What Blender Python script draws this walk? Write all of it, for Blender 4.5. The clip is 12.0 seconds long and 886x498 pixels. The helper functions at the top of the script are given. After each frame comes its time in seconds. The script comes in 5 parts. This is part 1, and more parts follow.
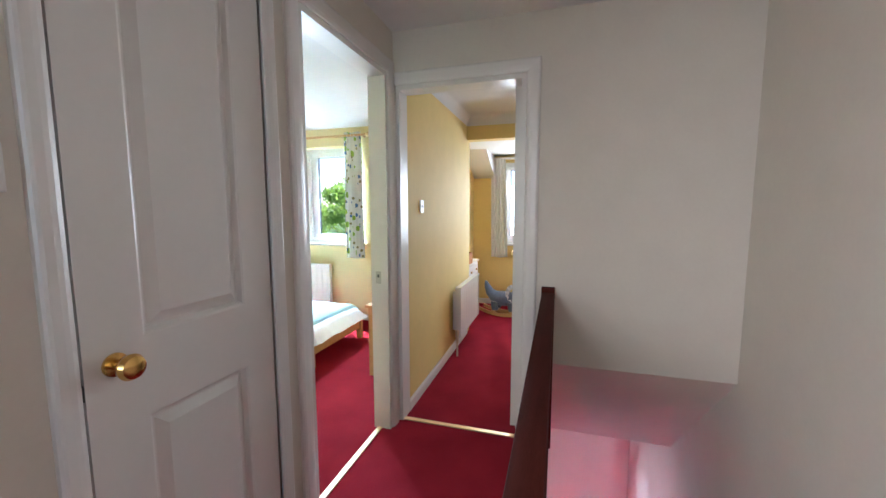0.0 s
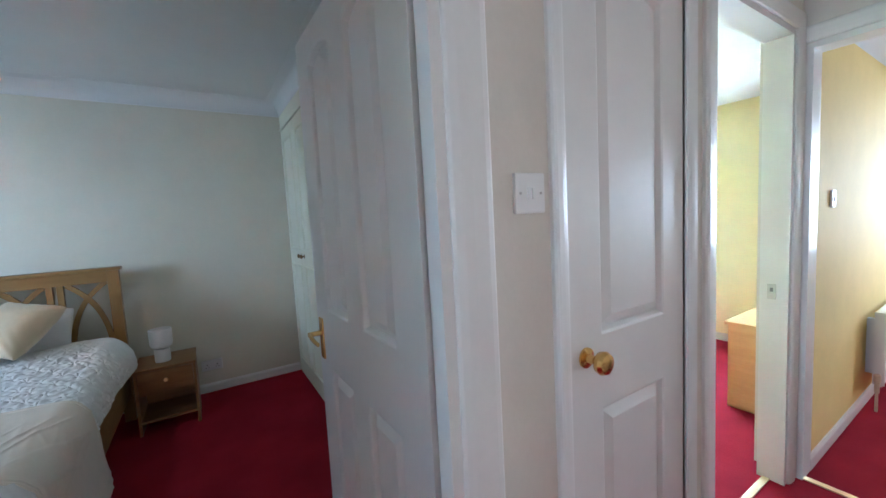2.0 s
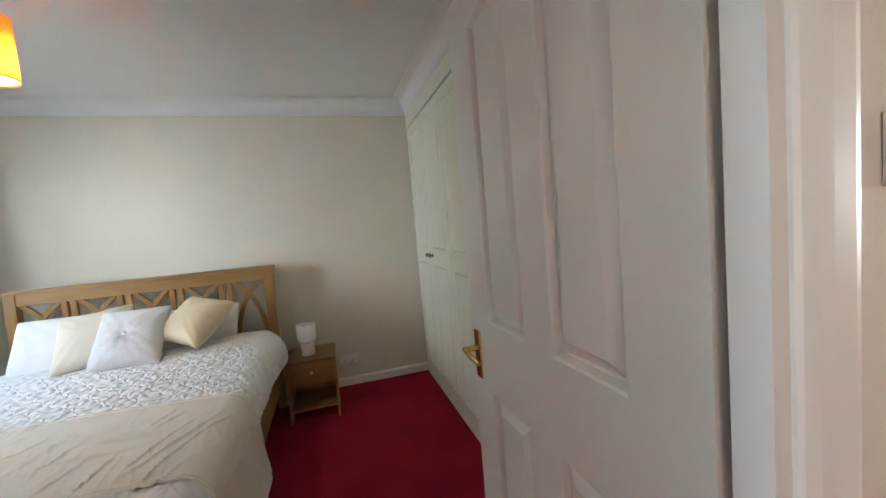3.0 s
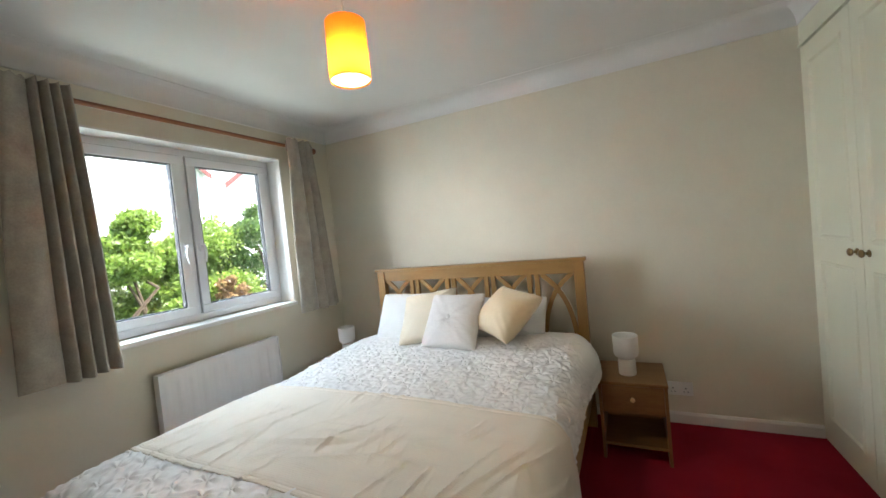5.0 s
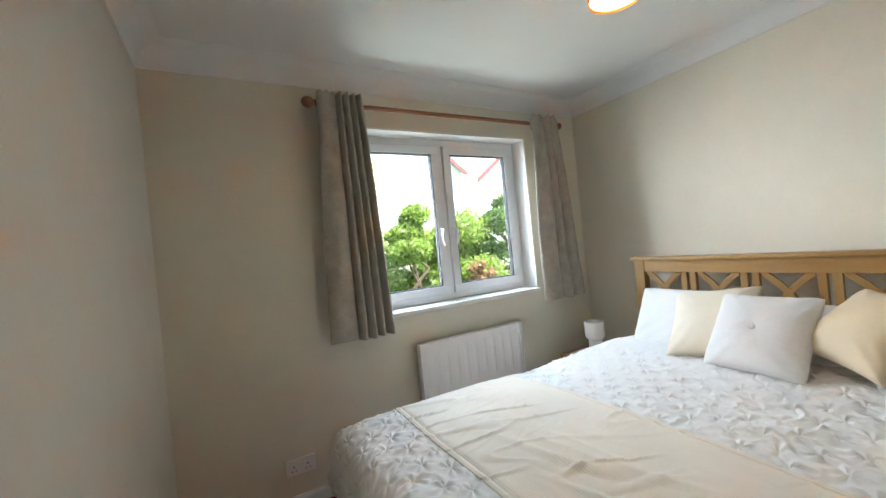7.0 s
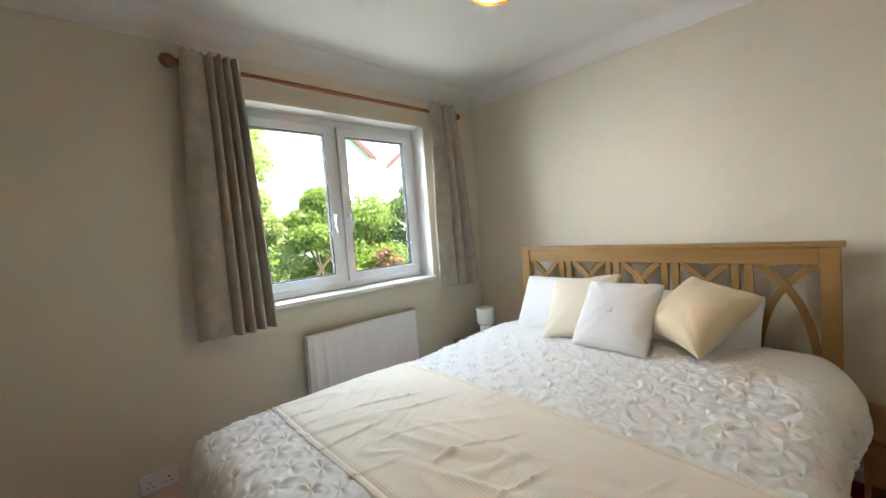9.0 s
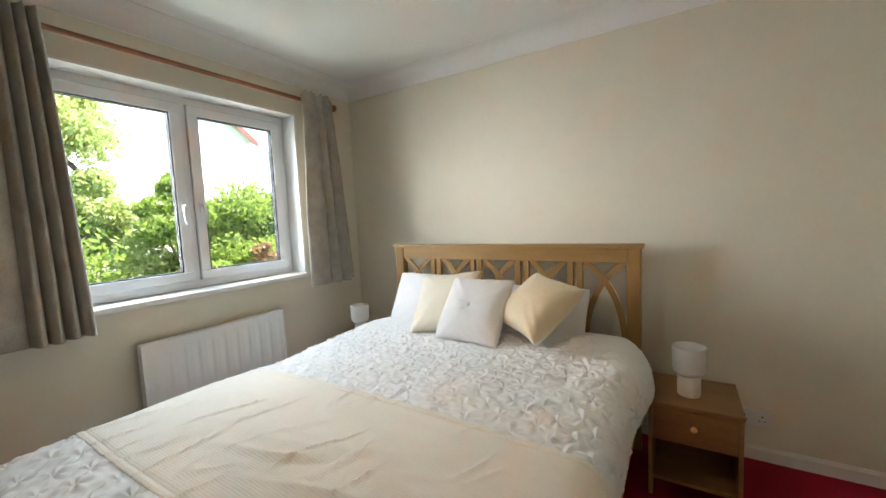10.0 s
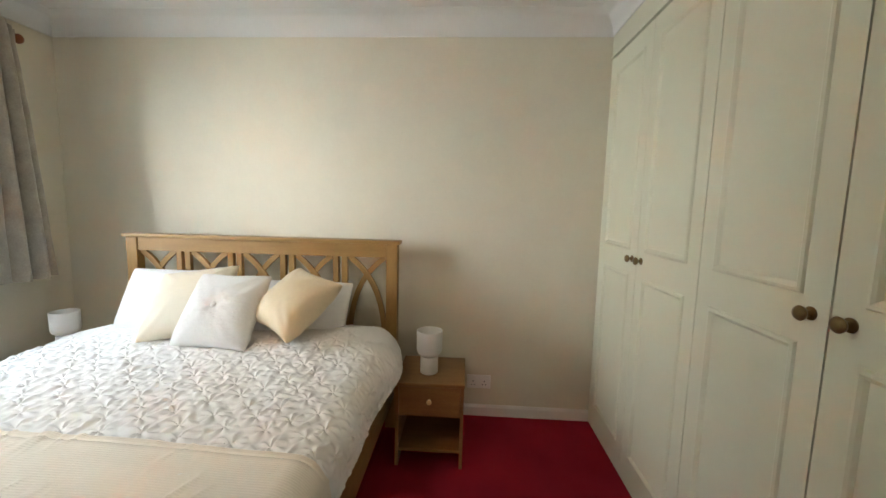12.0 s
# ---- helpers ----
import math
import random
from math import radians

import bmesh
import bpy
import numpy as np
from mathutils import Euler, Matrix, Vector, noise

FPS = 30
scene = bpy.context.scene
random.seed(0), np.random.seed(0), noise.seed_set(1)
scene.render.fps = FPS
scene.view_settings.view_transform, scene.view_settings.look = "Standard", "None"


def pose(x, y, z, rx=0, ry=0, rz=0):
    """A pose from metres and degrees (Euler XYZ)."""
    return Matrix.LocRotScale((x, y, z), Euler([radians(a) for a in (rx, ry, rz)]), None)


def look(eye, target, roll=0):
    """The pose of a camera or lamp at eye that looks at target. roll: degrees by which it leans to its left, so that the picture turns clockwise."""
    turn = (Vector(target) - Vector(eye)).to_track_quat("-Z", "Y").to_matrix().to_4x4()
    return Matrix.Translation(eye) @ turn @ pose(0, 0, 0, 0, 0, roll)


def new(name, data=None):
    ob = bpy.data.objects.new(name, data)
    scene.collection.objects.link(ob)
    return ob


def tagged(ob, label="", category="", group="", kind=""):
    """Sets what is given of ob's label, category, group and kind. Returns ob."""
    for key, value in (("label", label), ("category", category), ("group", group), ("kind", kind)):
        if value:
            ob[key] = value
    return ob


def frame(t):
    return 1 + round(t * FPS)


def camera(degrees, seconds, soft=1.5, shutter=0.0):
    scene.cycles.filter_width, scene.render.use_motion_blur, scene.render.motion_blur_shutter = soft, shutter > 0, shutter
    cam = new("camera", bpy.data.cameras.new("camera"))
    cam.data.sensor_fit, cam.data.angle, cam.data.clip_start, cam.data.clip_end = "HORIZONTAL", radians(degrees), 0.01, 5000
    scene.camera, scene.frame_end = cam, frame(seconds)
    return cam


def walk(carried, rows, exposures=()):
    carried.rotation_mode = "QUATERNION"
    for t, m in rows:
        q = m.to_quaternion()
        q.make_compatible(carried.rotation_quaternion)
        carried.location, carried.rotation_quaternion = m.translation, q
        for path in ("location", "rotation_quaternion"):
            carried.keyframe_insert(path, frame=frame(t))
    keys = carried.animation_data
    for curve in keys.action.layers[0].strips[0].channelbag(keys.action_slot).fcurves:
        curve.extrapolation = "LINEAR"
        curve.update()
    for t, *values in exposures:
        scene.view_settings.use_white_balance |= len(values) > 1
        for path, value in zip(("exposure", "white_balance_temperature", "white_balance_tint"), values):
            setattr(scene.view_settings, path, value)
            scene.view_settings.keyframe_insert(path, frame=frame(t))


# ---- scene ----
cam = camera(98.7, 12.0)
PATH = [
    (0, (0.201, 0.167, 1.298), (-0.372, 2.072, 1.09), -0.1),
    (0.5, (0.161, 0.109, 1.314), (-0.743, 1.881, 1.113), -0.8),
    (1, (0.111, 0.053, 1.318), (-1.103, 1.631, 1.13), -1.6),
    (1.5, (0.032, -0.011, 1.326), (-1.447, 1.324, 1.148), -2.2),
    (2, (-0.119, -0.055, 1.331), (-1.804, 1.007, 1.163), -3.1),
    (2.5, (-0.279, -0.085, 1.329), (-2.111, 0.703, 1.178), -4.1),
    (2.7, (-0.339, -0.1, 1.333), (-2.207, 0.598, 1.183), -4.5),
    (4.3, (-0.851, -0.219, 1.31), (-2.832, -0.48, 1.215), -4.7),
    (4.5, (-0.904, -0.241, 1.315), (-2.854, -0.672, 1.226), -5.0),
    (5, (-0.987, -0.304, 1.333), (-2.786, -1.176, 1.265), -5.7),
    (5.5, (-1.068, -0.322, 1.331), (-2.556, -1.659, 1.308), -6.2),
    (6, (-1.107, -0.378, 1.32), (-2.29, -1.991, 1.321), -6.0),
    (6.5, (-1.114, -0.496, 1.308), (-2.123, -2.223, 1.315), -5.8),
    (6.7, (-1.138, -0.528, 1.296), (-2.112, -2.275, 1.301), -5.7),
    (8.3, (-1.232, -0.552, 1.296), (-2.338, -2.217, 1.226), -5.4),
    (8.5, (-1.232, -0.557, 1.295), (-2.412, -2.169, 1.213), -4.9),
    (9, (-1.284, -0.515, 1.291), (-2.628, -1.991, 1.182), -4.4),
    (9.5, (-1.333, -0.462, 1.29), (-2.858, -1.748, 1.151), -3.6),
    (10, (-1.371, -0.398, 1.292), (-3.061, -1.453, 1.127), -2.6),
    (10.5, (-1.398, -0.336, 1.286), (-3.221, -1.138, 1.107), -1.5),
    (11, (-1.428, -0.281, 1.292), (-3.341, -0.83, 1.093), -0.4),
    (11.5, (-1.442, -0.24, 1.301), (-3.405, -0.557, 1.087), 0.5),
    (12, (-1.446, -0.194, 1.304), (-3.431, -0.304, 1.085), 1.4),
]
EXPOSURES = [(0.0, 1.9, 5250, 8), (0.5, 2.0, 4950, 7), (1.0, 2.2, 4850, 6), (1.5, 2.35, 4650, 5), (2.0, 2.5, 4700, 4), (2.5, 2.75, 5250, 8), (4.5, 2.75, 6200, 9), (6.5, 2.8, 6050, 9), (9.0, 2.75, 6350, 9), (10.5, 2.7, 6650, 9), (11.0, 2.6, 6950, 9), (11.5, 2.8, 6800, 8), (12.0, 3.05, 6500, 8)]
walk(cam, [(t, look(eye, target, roll)) for t, eye, target, roll in PATH], EXPOSURES)

# ---- world, sun, exposure ----
SUN_EL, SUN_AZ = 58.0, -50.0  # height and turn of the sun, which stands beyond the children's rooms
world = bpy.data.worlds.new("sky")
scene.world = world
world.use_nodes = True
wn = world.node_tree.nodes
sky = wn.new("ShaderNodeTexSky")
sky.sky_type, sky.sun_disc = "NISHITA", False
sky.sun_elevation, sky.sun_rotation = radians(SUN_EL), radians(SUN_AZ)
wn["Background"].inputs["Strength"].default_value = 0.15
world.node_tree.links.new(sky.outputs[0], wn["Background"].inputs["Color"])
sun = new("sun", bpy.data.lights.new("sun", "SUN"))
sun.data.energy, sun.data.angle, sun.data.color = 5.0, radians(0.5), (1.0, 0.93, 0.82)
sun_way = Vector((math.sin(radians(SUN_AZ)) * math.cos(radians(SUN_EL)), math.cos(radians(SUN_AZ)) * math.cos(radians(SUN_EL)), math.sin(radians(SUN_EL))))
sun.matrix_world = look(sun_way * 30, (0, 0, 0))



def area_lamp(name, eye, target, w, h, watts, colour):
    """An area lamp that stands in for sky light at windows, or added fill."""
    d = bpy.data.lights.new(name, "AREA")
    d.shape, d.size, d.size_y, d.energy, d.color = "RECTANGLE", w, h, watts, colour
    ob = new(name, d)
    ob.matrix_world = look(eye, target)
    return ob


area_lamp("bedroom_window_light", (-2.5, -3.45, 2.75), (-2.0, -0.2, 0.9), 1.5, 0.9, 26, (0.72, 0.88, 1.0))
area_lamp("bedroom_side_light", (-0.95, -5.2, 1.7), (-3.7, -1.3, 1.55), 1.9, 1.8, 37, (0.95, 0.97, 1.0))
# unseen lamp below the sill, added for light bounced up from the ground
area_lamp("bedroom_bounce_light", (-2.5, -5.0, -1.4), (-2.3, -1.0, 2.4), 3.4, 2.4, 17, (0.93, 1.0, 0.90))
area_lamp("yellow_window_light", (-2.65, 4.75, 2.75), (-2.4, 2.6, 0.5), 1.5, 0.9, 300, (0.80, 0.92, 1.0))
area_lamp("playroom_window_light", (0.1, 5.62, 1.36), (0.7, 3.6, 0.35), 1.3, 1.15, 20, (1.0, 0.98, 0.94))
# fill lamp added in the unseen south wall to brighten the landing
landing = area_lamp("landing_fill_light", (-0.52, -1.16, 1.5), (1.3, 0.75, 0.85), 0.3, 1.0, 4.5, (1.0, 0.87, 0.77))
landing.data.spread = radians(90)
area_lamp("yellow_side_light", (-4.4, 5.3, 1.7), (-1.4, 2.6, 1.5), 1.5, 1.8, 240, (0.78, 0.91, 1.0))
# unseen lamp added under the hall ceiling; its bounce off the carpet tints the stairwell
hall = area_lamp("hall_fill_light", (0.45, 3.45, -0.47), (0.47, 3.42, -2.6), 0.4, 0.4, 23, (0.60, 0.78, 1.0))
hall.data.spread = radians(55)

# ---- materials ----


def material(name, colour, rough=0.6, metal=0.0, var=0.08, scale=6.0, fine=60.0, bump=0.1, bump_scale=120.0, bump_dist=0.002, coat=0.0, sheen=0.0, stretch=(1, 1, 1), colour2=None, emit=0.0, spec=0.5):
    """A surface whose colour varies at two scales, with a fine relief."""
    m = bpy.data.materials.new(name)
    m.use_nodes = True
    n, l = m.node_tree.nodes, m.node_tree.links
    b = n["Principled BSDF"]
    b.inputs["Roughness"].default_value, b.inputs["Metallic"].default_value = rough, metal
    b.inputs["Coat Weight"].default_value, b.inputs["Sheen Weight"].default_value = coat, sheen
    b.inputs["Specular IOR Level"].default_value, b.inputs["Coat Roughness"].default_value = spec, 0.3
    tc = n.new("ShaderNodeTexCoord")
    mp = n.new("ShaderNodeMapping")
    mp.inputs["Scale"].default_value = stretch
    l.new(tc.outputs["Object"], mp.inputs["Vector"])
    big, small = n.new("ShaderNodeTexNoise"), n.new("ShaderNodeTexNoise")
    big.inputs["Scale"].default_value, big.inputs["Detail"].default_value = scale, 4
    small.inputs["Scale"].default_value, small.inputs["Detail"].default_value = fine, 3
    for t in (big, small):
        l.new(mp.outputs[0], t.inputs["Vector"])
    add = n.new("ShaderNodeMix")
    add.data_type = "FLOAT"
    add.inputs[0].default_value = 0.4
    l.new(big.outputs[0], add.inputs[2])
    l.new(small.outputs[0], add.inputs[3])
    ramp = n.new("ShaderNodeValToRGB")
    c = Vector(colour)
    lo, hi = c * (1 - var), c * (1 + var)
    if colour2:
        lo, hi = c, Vector(colour2)
    ramp.color_ramp.elements[0].position, ramp.color_ramp.elements[1].position = 0.3, 0.7
    ramp.color_ramp.elements[0].color = (*[min(1, v) for v in lo], 1)
    ramp.color_ramp.elements[1].color = (*[min(1, v) for v in hi], 1)
    l.new(add.outputs[0], ramp.inputs[0])
    l.new(ramp.outputs[0], b.inputs["Base Color"])
    if bump:
        bn, bp = n.new("ShaderNodeTexNoise"), n.new("ShaderNodeBump")
        bn.inputs["Scale"].default_value, bn.inputs["Detail"].default_value = bump_scale, 4
        l.new(mp.outputs[0], bn.inputs["Vector"])
        l.new(bn.outputs[0], bp.inputs["Height"])
        bp.inputs["Strength"].default_value, bp.inputs["Distance"].default_value = bump, bump_dist
        l.new(bp.outputs[0], b.inputs["Normal"])
    if emit:
        l.new(ramp.outputs[0], b.inputs["Emission Color"])
        b.inputs["Emission Strength"].default_value = emit
    return m


CREAM = material("cream emulsion", (0.68, 0.635, 0.555), 0.75, var=0.03, bump=0.15, bump_scale=90)
BEDWALL = material("pale emulsion", (0.675, 0.63, 0.51), 0.75, var=0.03, bump=0.15, bump_scale=90)
CEIL = material("white ceiling paint", (0.72, 0.71, 0.685), 0.85, var=0.02, bump=0.2, bump_scale=70)
PALE_YELLOW = material("pale yellow emulsion", (0.80, 0.70, 0.36), 0.75, var=0.04, bump=0.2, bump_scale=80)
YELLOW = material("yellow emulsion", (0.76, 0.58, 0.20), 0.75, var=0.04, bump=0.2, bump_scale=80)
GLOSS = material("white gloss paint", (0.74, 0.72, 0.68), 0.36, var=0.02, bump=0.05, bump_scale=40, coat=0.2)
WARDROBE = material("cream satin paint", (0.72, 0.71, 0.555), 0.42, var=0.02, bump=0.06, bump_scale=40)
CARPET = material("red carpet", (0.32, 0.018, 0.034), 1.0, var=0.25, scale=3.5, fine=420, bump=0.9, bump_scale=450, bump_dist=0.006, spec=0.05)
BRASS = material("polished brass", (0.72, 0.47, 0.15), 0.22, 1.0, var=0.05, bump=0)
OLDBRASS = material("aged brass", (0.22, 0.15, 0.07), 0.35, 1.0, var=0.25, scale=40, bump=0)
STEEL = material("worn steel", (0.5, 0.48, 0.45), 0.35, 1.0, bump=0)
STRIP = material("brass threshold strip", (0.9, 0.72, 0.42), 0.35, 1.0, bump=0.1)
OAK = material("oiled oak", (0.27, 0.150, 0.045), 0.42, var=0.3, scale=3, fine=40, bump=0.15, bump_scale=60, stretch=(8, 1, 8), colour2=(0.37, 0.21, 0.062))
OAK_V = material("oiled oak upright", (0.27, 0.150, 0.045), 0.42, var=0.3, scale=3, fine=40, bump=0.15, bump_scale=60, stretch=(8, 8, 1), colour2=(0.37, 0.21, 0.062))
PINE = material("lacquered pine", (0.55, 0.31, 0.11), 0.4, scale=4, fine=40, stretch=(1, 8, 8), colour2=(0.68, 0.42, 0.18), bump=0.08)
VENEER = material("reddish oak veneer", (0.19, 0.088, 0.028), 0.4, var=0.25, scale=3, fine=45, bump=0.1, bump_scale=60, stretch=(8, 1, 8), colour2=(0.30, 0.155, 0.052))
POLE = material("stained wood pole", (0.24, 0.085, 0.028), 0.35, var=0.2, scale=6, stretch=(1, 8, 8), bump=0.05)
DARKWOOD = material("dark varnished wood", (0.065, 0.014, 0.010), 0.7, var=0.3, scale=5, stretch=(8, 1, 8), bump=0.06, spec=0.08)
PLASTIC = material("white plastic", (0.78, 0.77, 0.74), 0.35, var=0.01, bump=0)
UPVC = material("white window plastic", (0.79, 0.79, 0.80), 0.3, var=0.01, bump=0)
RADIATOR = material("white enamel", (0.76, 0.75, 0.72), 0.35, var=0.02, bump=0)
VALVE = material("cream painted valve", (0.62, 0.50, 0.34), 0.4, var=0.05, bump=0)
RUBBER = material("black gasket", (0.02, 0.02, 0.02), 0.6, bump=0)
DUVET = material("white cotton duvet", (0.80, 0.79, 0.775), 0.8, var=0.02, bump=0.25, bump_scale=300, sheen=0.2)
THROW = material("cream woven throw", (0.80, 0.725, 0.625), 0.85, var=0.04, scale=5, bump=0.3, bump_scale=260, stretch=(3, 1, 3), sheen=0.2)
CUSH_W = material("white cushion cotton", (0.74, 0.72, 0.70), 0.85, var=0.04, bump=0.5, bump_dist=0.005, bump_scale=60, sheen=0.2)
PILLOW = material("white pillow cotton", (0.76, 0.75, 0.74), 0.85, var=0.02, bump=0.25, bump_scale=200, sheen=0.2)
CUSH_C = material("cream cushion satin", (0.74, 0.66, 0.52), 0.6, var=0.04, bump=0.15, bump_scale=200, sheen=0.3)
CUSH_Y = material("straw cushion satin", (0.72, 0.58, 0.38), 0.55, var=0.05, bump=0.15, bump_scale=200, sheen=0.3)
CURTAIN = material("taupe velvet", (0.36, 0.325, 0.27), 0.9, var=0.22, scale=14, fine=120, bump=0.3, bump_scale=300, sheen=0.35)
LAMPWHITE = material("white lamp fabric", (0.80, 0.79, 0.76), 0.7, var=0.02, bump=0.2, bump_scale=400)
CERAMIC = material("white glazed ceramic", (0.76, 0.74, 0.70), 0.3, var=0.02, bump=0)


def glass_material():
    m = bpy.data.materials.new("window glass")
    m.use_nodes = True
    b = m.node_tree.nodes["Principled BSDF"]
    b.inputs["Roughness"].default_value, b.inputs["IOR"].default_value = 0.0, 1.45
    b.inputs["Transmission Weight"].default_value = 1.0
    return m


GLASS = glass_material()


def ribbed(m, size):
    """Adds the fine ribs of a weave to a cloth's relief."""
    n, l = m.node_tree.nodes, m.node_tree.links
    tc, w, bp = n.new("ShaderNodeTexCoord"), n.new("ShaderNodeTexWave"), n.new("ShaderNodeBump")
    w.bands_direction = "X"
    w.inputs["Scale"].default_value, w.inputs["Distortion"].default_value = 0.314 / size, 0.6
    l.new(tc.outputs["Object"], w.inputs["Vector"])
    l.new(w.outputs["Fac"], bp.inputs["Height"])
    bp.inputs["Strength"].default_value, bp.inputs["Distance"].default_value = 0.22, 0.002
    b = n["Principled BSDF"]
    l.new(b.inputs["Normal"].links[0].from_node.outputs[0], bp.inputs["Normal"])
    l.new(bp.outputs[0], b.inputs["Normal"])


ribbed(THROW, 0.008)

# ---- building helpers ----


def box(bm, x0, x1, y0, y1, z0, z1, bevel=0.0):
    vs = [bm.verts.new((x, y, z)) for x in (x0, x1) for y in (y0, y1) for z in (z0, z1)]
    fs = [bm.faces.new([vs[i] for i in f]) for f in ((0, 1, 3, 2), (4, 6, 7, 5), (0, 4, 5, 1), (2, 3, 7, 6), (0, 2, 6, 4), (1, 5, 7, 3))]
    if bevel:
        es = list({e for f in fs for e in f.edges})
        bmesh.ops.bevel(bm, geom=es, offset=bevel, segments=2, affect="EDGES", profile=0.6)
    return bm


def boxes(*rows, bevel=0.0):
    bm = bmesh.new()
    for r in rows:
        box(bm, *r, bevel=bevel)
    return bm


def lathe(profile, segs=32, axis="z", at=(0, 0, 0)):
    """A turned body from (radius, height) points."""
    bm = bmesh.new()
    rings = []
    for r, h in profile:
        ring = []
        for i in range(segs):
            a = 2 * math.pi * i / segs
            p = {"z": (r * math.cos(a), r * math.sin(a), h), "x": (h, r * math.cos(a), r * math.sin(a)), "y": (r * math.cos(a), h, r * math.sin(a))}[axis]
            ring.append(bm.verts.new(Vector(p) + Vector(at)))
        rings.append(ring)
    for a, b in zip(rings, rings[1:]):
        for i in range(segs):
            j = (i + 1) % segs
            bm.faces.new((a[i], a[j], b[j], b[i]))
    for ring in (rings[0], rings[-1]):
        bm.faces.new(ring)
    bmesh.ops.recalc_face_normals(bm, faces=bm.faces)
    return bm


def link_mesh(name, bm, mat, smooth=False, recalc=True):
    if recalc:
        bmesh.ops.recalc_face_normals(bm, faces=bm.faces)
    me = bpy.data.meshes.new(name)
    bm.to_mesh(me)
    bm.free()
    me.materials.append(mat)
    if smooth:
        me.polygons.foreach_set("use_smooth", [True] * len(me.polygons))
        me.set_sharp_from_angle(angle=radians(40))
    return new(name, me)


def part(name, bm, mat, parent, label="", smooth=False):
    ob = link_mesh(name, bm, mat, smooth)
    ob.parent = parent
    return tagged(ob, label) if label else ob


def thing(name, label, category, at=(0, 0, 0), turn=0, group=""):
    ob = new(name)
    ob.empty_display_size = 0.1
    ob.matrix_basis = pose(*at, 0, 0, turn)
    return tagged(ob, label, category, group)


def structure(name, bm, mat, label="", category="", smooth=False):
    return tagged(link_mesh(name, bm, mat, smooth), label, category, kind="structure")


def pierced(along, lo, hi, c0, c1, z0, z1, holes):
    """A wall along x or y from lo to hi, c0 to c1 thick, with holes of (start, end, bottom, top)."""
    bm = bmesh.new()

    def put(a0, a1, b0, b1):
        if a1 - a0 > 1e-4 and b1 - b0 > 1e-4:
            box(bm, a0, a1, c0, c1, b0, b1) if along == "x" else box(bm, c0, c1, a0, a1, b0, b1)

    at = lo
    for a0, a1, b0, b1 in sorted(holes):
        put(at, a0, z0, z1)
        put(a0, a1, z0, b0)
        put(a0, a1, b1, z1)
        at = a1
    put(at, hi, z0, z1)
    return bm


def swept(path, profile, side):
    """A moulding: path points (a, z) in the wall's plane; profile points (u away from the opening, d proud); side maps (a, z, d) to the world."""
    bm = bmesh.new()
    rows = []
    n = len(path)
    for i, p in enumerate(path):
        p = Vector(p)
        d0 = (p - Vector(path[i - 1])).normalized() if i else None
        d1 = (Vector(path[i + 1]) - p).normalized() if i < n - 1 else None
        n0 = Vector((-d0.y, d0.x)) if d0 else None
        n1 = Vector((-d1.y, d1.x)) if d1 else None
        out = (n0 + n1) / (1 + n0.dot(n1)) if n0 and n1 else (n0 or n1)
        rows.append([bm.verts.new(side(*(p + out * u), d)) for u, d in profile])
    for a, b in zip(rows, rows[1:]):
        for j in range(len(profile) - 1):
            bm.faces.new((a[j], a[j + 1], b[j + 1], b[j]))
    for r in (rows[0], rows[-1]):
        bm.faces.new(r)
    return bm


ARCH = [(0, 0), (0, 0.007), (0.004, 0.011), (0.016, 0.015), (0.030, 0.017), (0.052, 0.018), (0.060, 0.0155), (0.065, 0.010), (0.066, 0)]


def architrave(name, a0, a1, top, side, width=0.066):
    prof = [(u * width / 0.066, d) for u, d in ARCH]
    return structure(name, swept([(a0, 0), (a0, top), (a1, top), (a1, 0)], prof, side), GLOSS, "white gloss moulded door architrave", "trim")


def skirting(a, b, normal, h=0.07):
    """A skirting board from a to b on the floor, proud along the normal."""
    bm = bmesh.new()
    t = Vector((*normal, 0))
    prof = [(0, 0), (0.014, 0), (0.014, h - 0.015), (0.006, h), (0, h)]
    ends = [[bm.verts.new(Vector((*p, 0)) + t * d + Vector((0, 0, z))) for d, z in prof] for p in (a, b)]
    for i in range(len(prof)):
        j = (i + 1) % len(prof)
        bm.faces.new((ends[0][i], ends[0][j], ends[1][j], ends[1][i]))
    for e in ends:
        bm.faces.new(e)
    return structure("baseboard", bm, GLOSS, "white gloss painted skirting board", "baseboard")


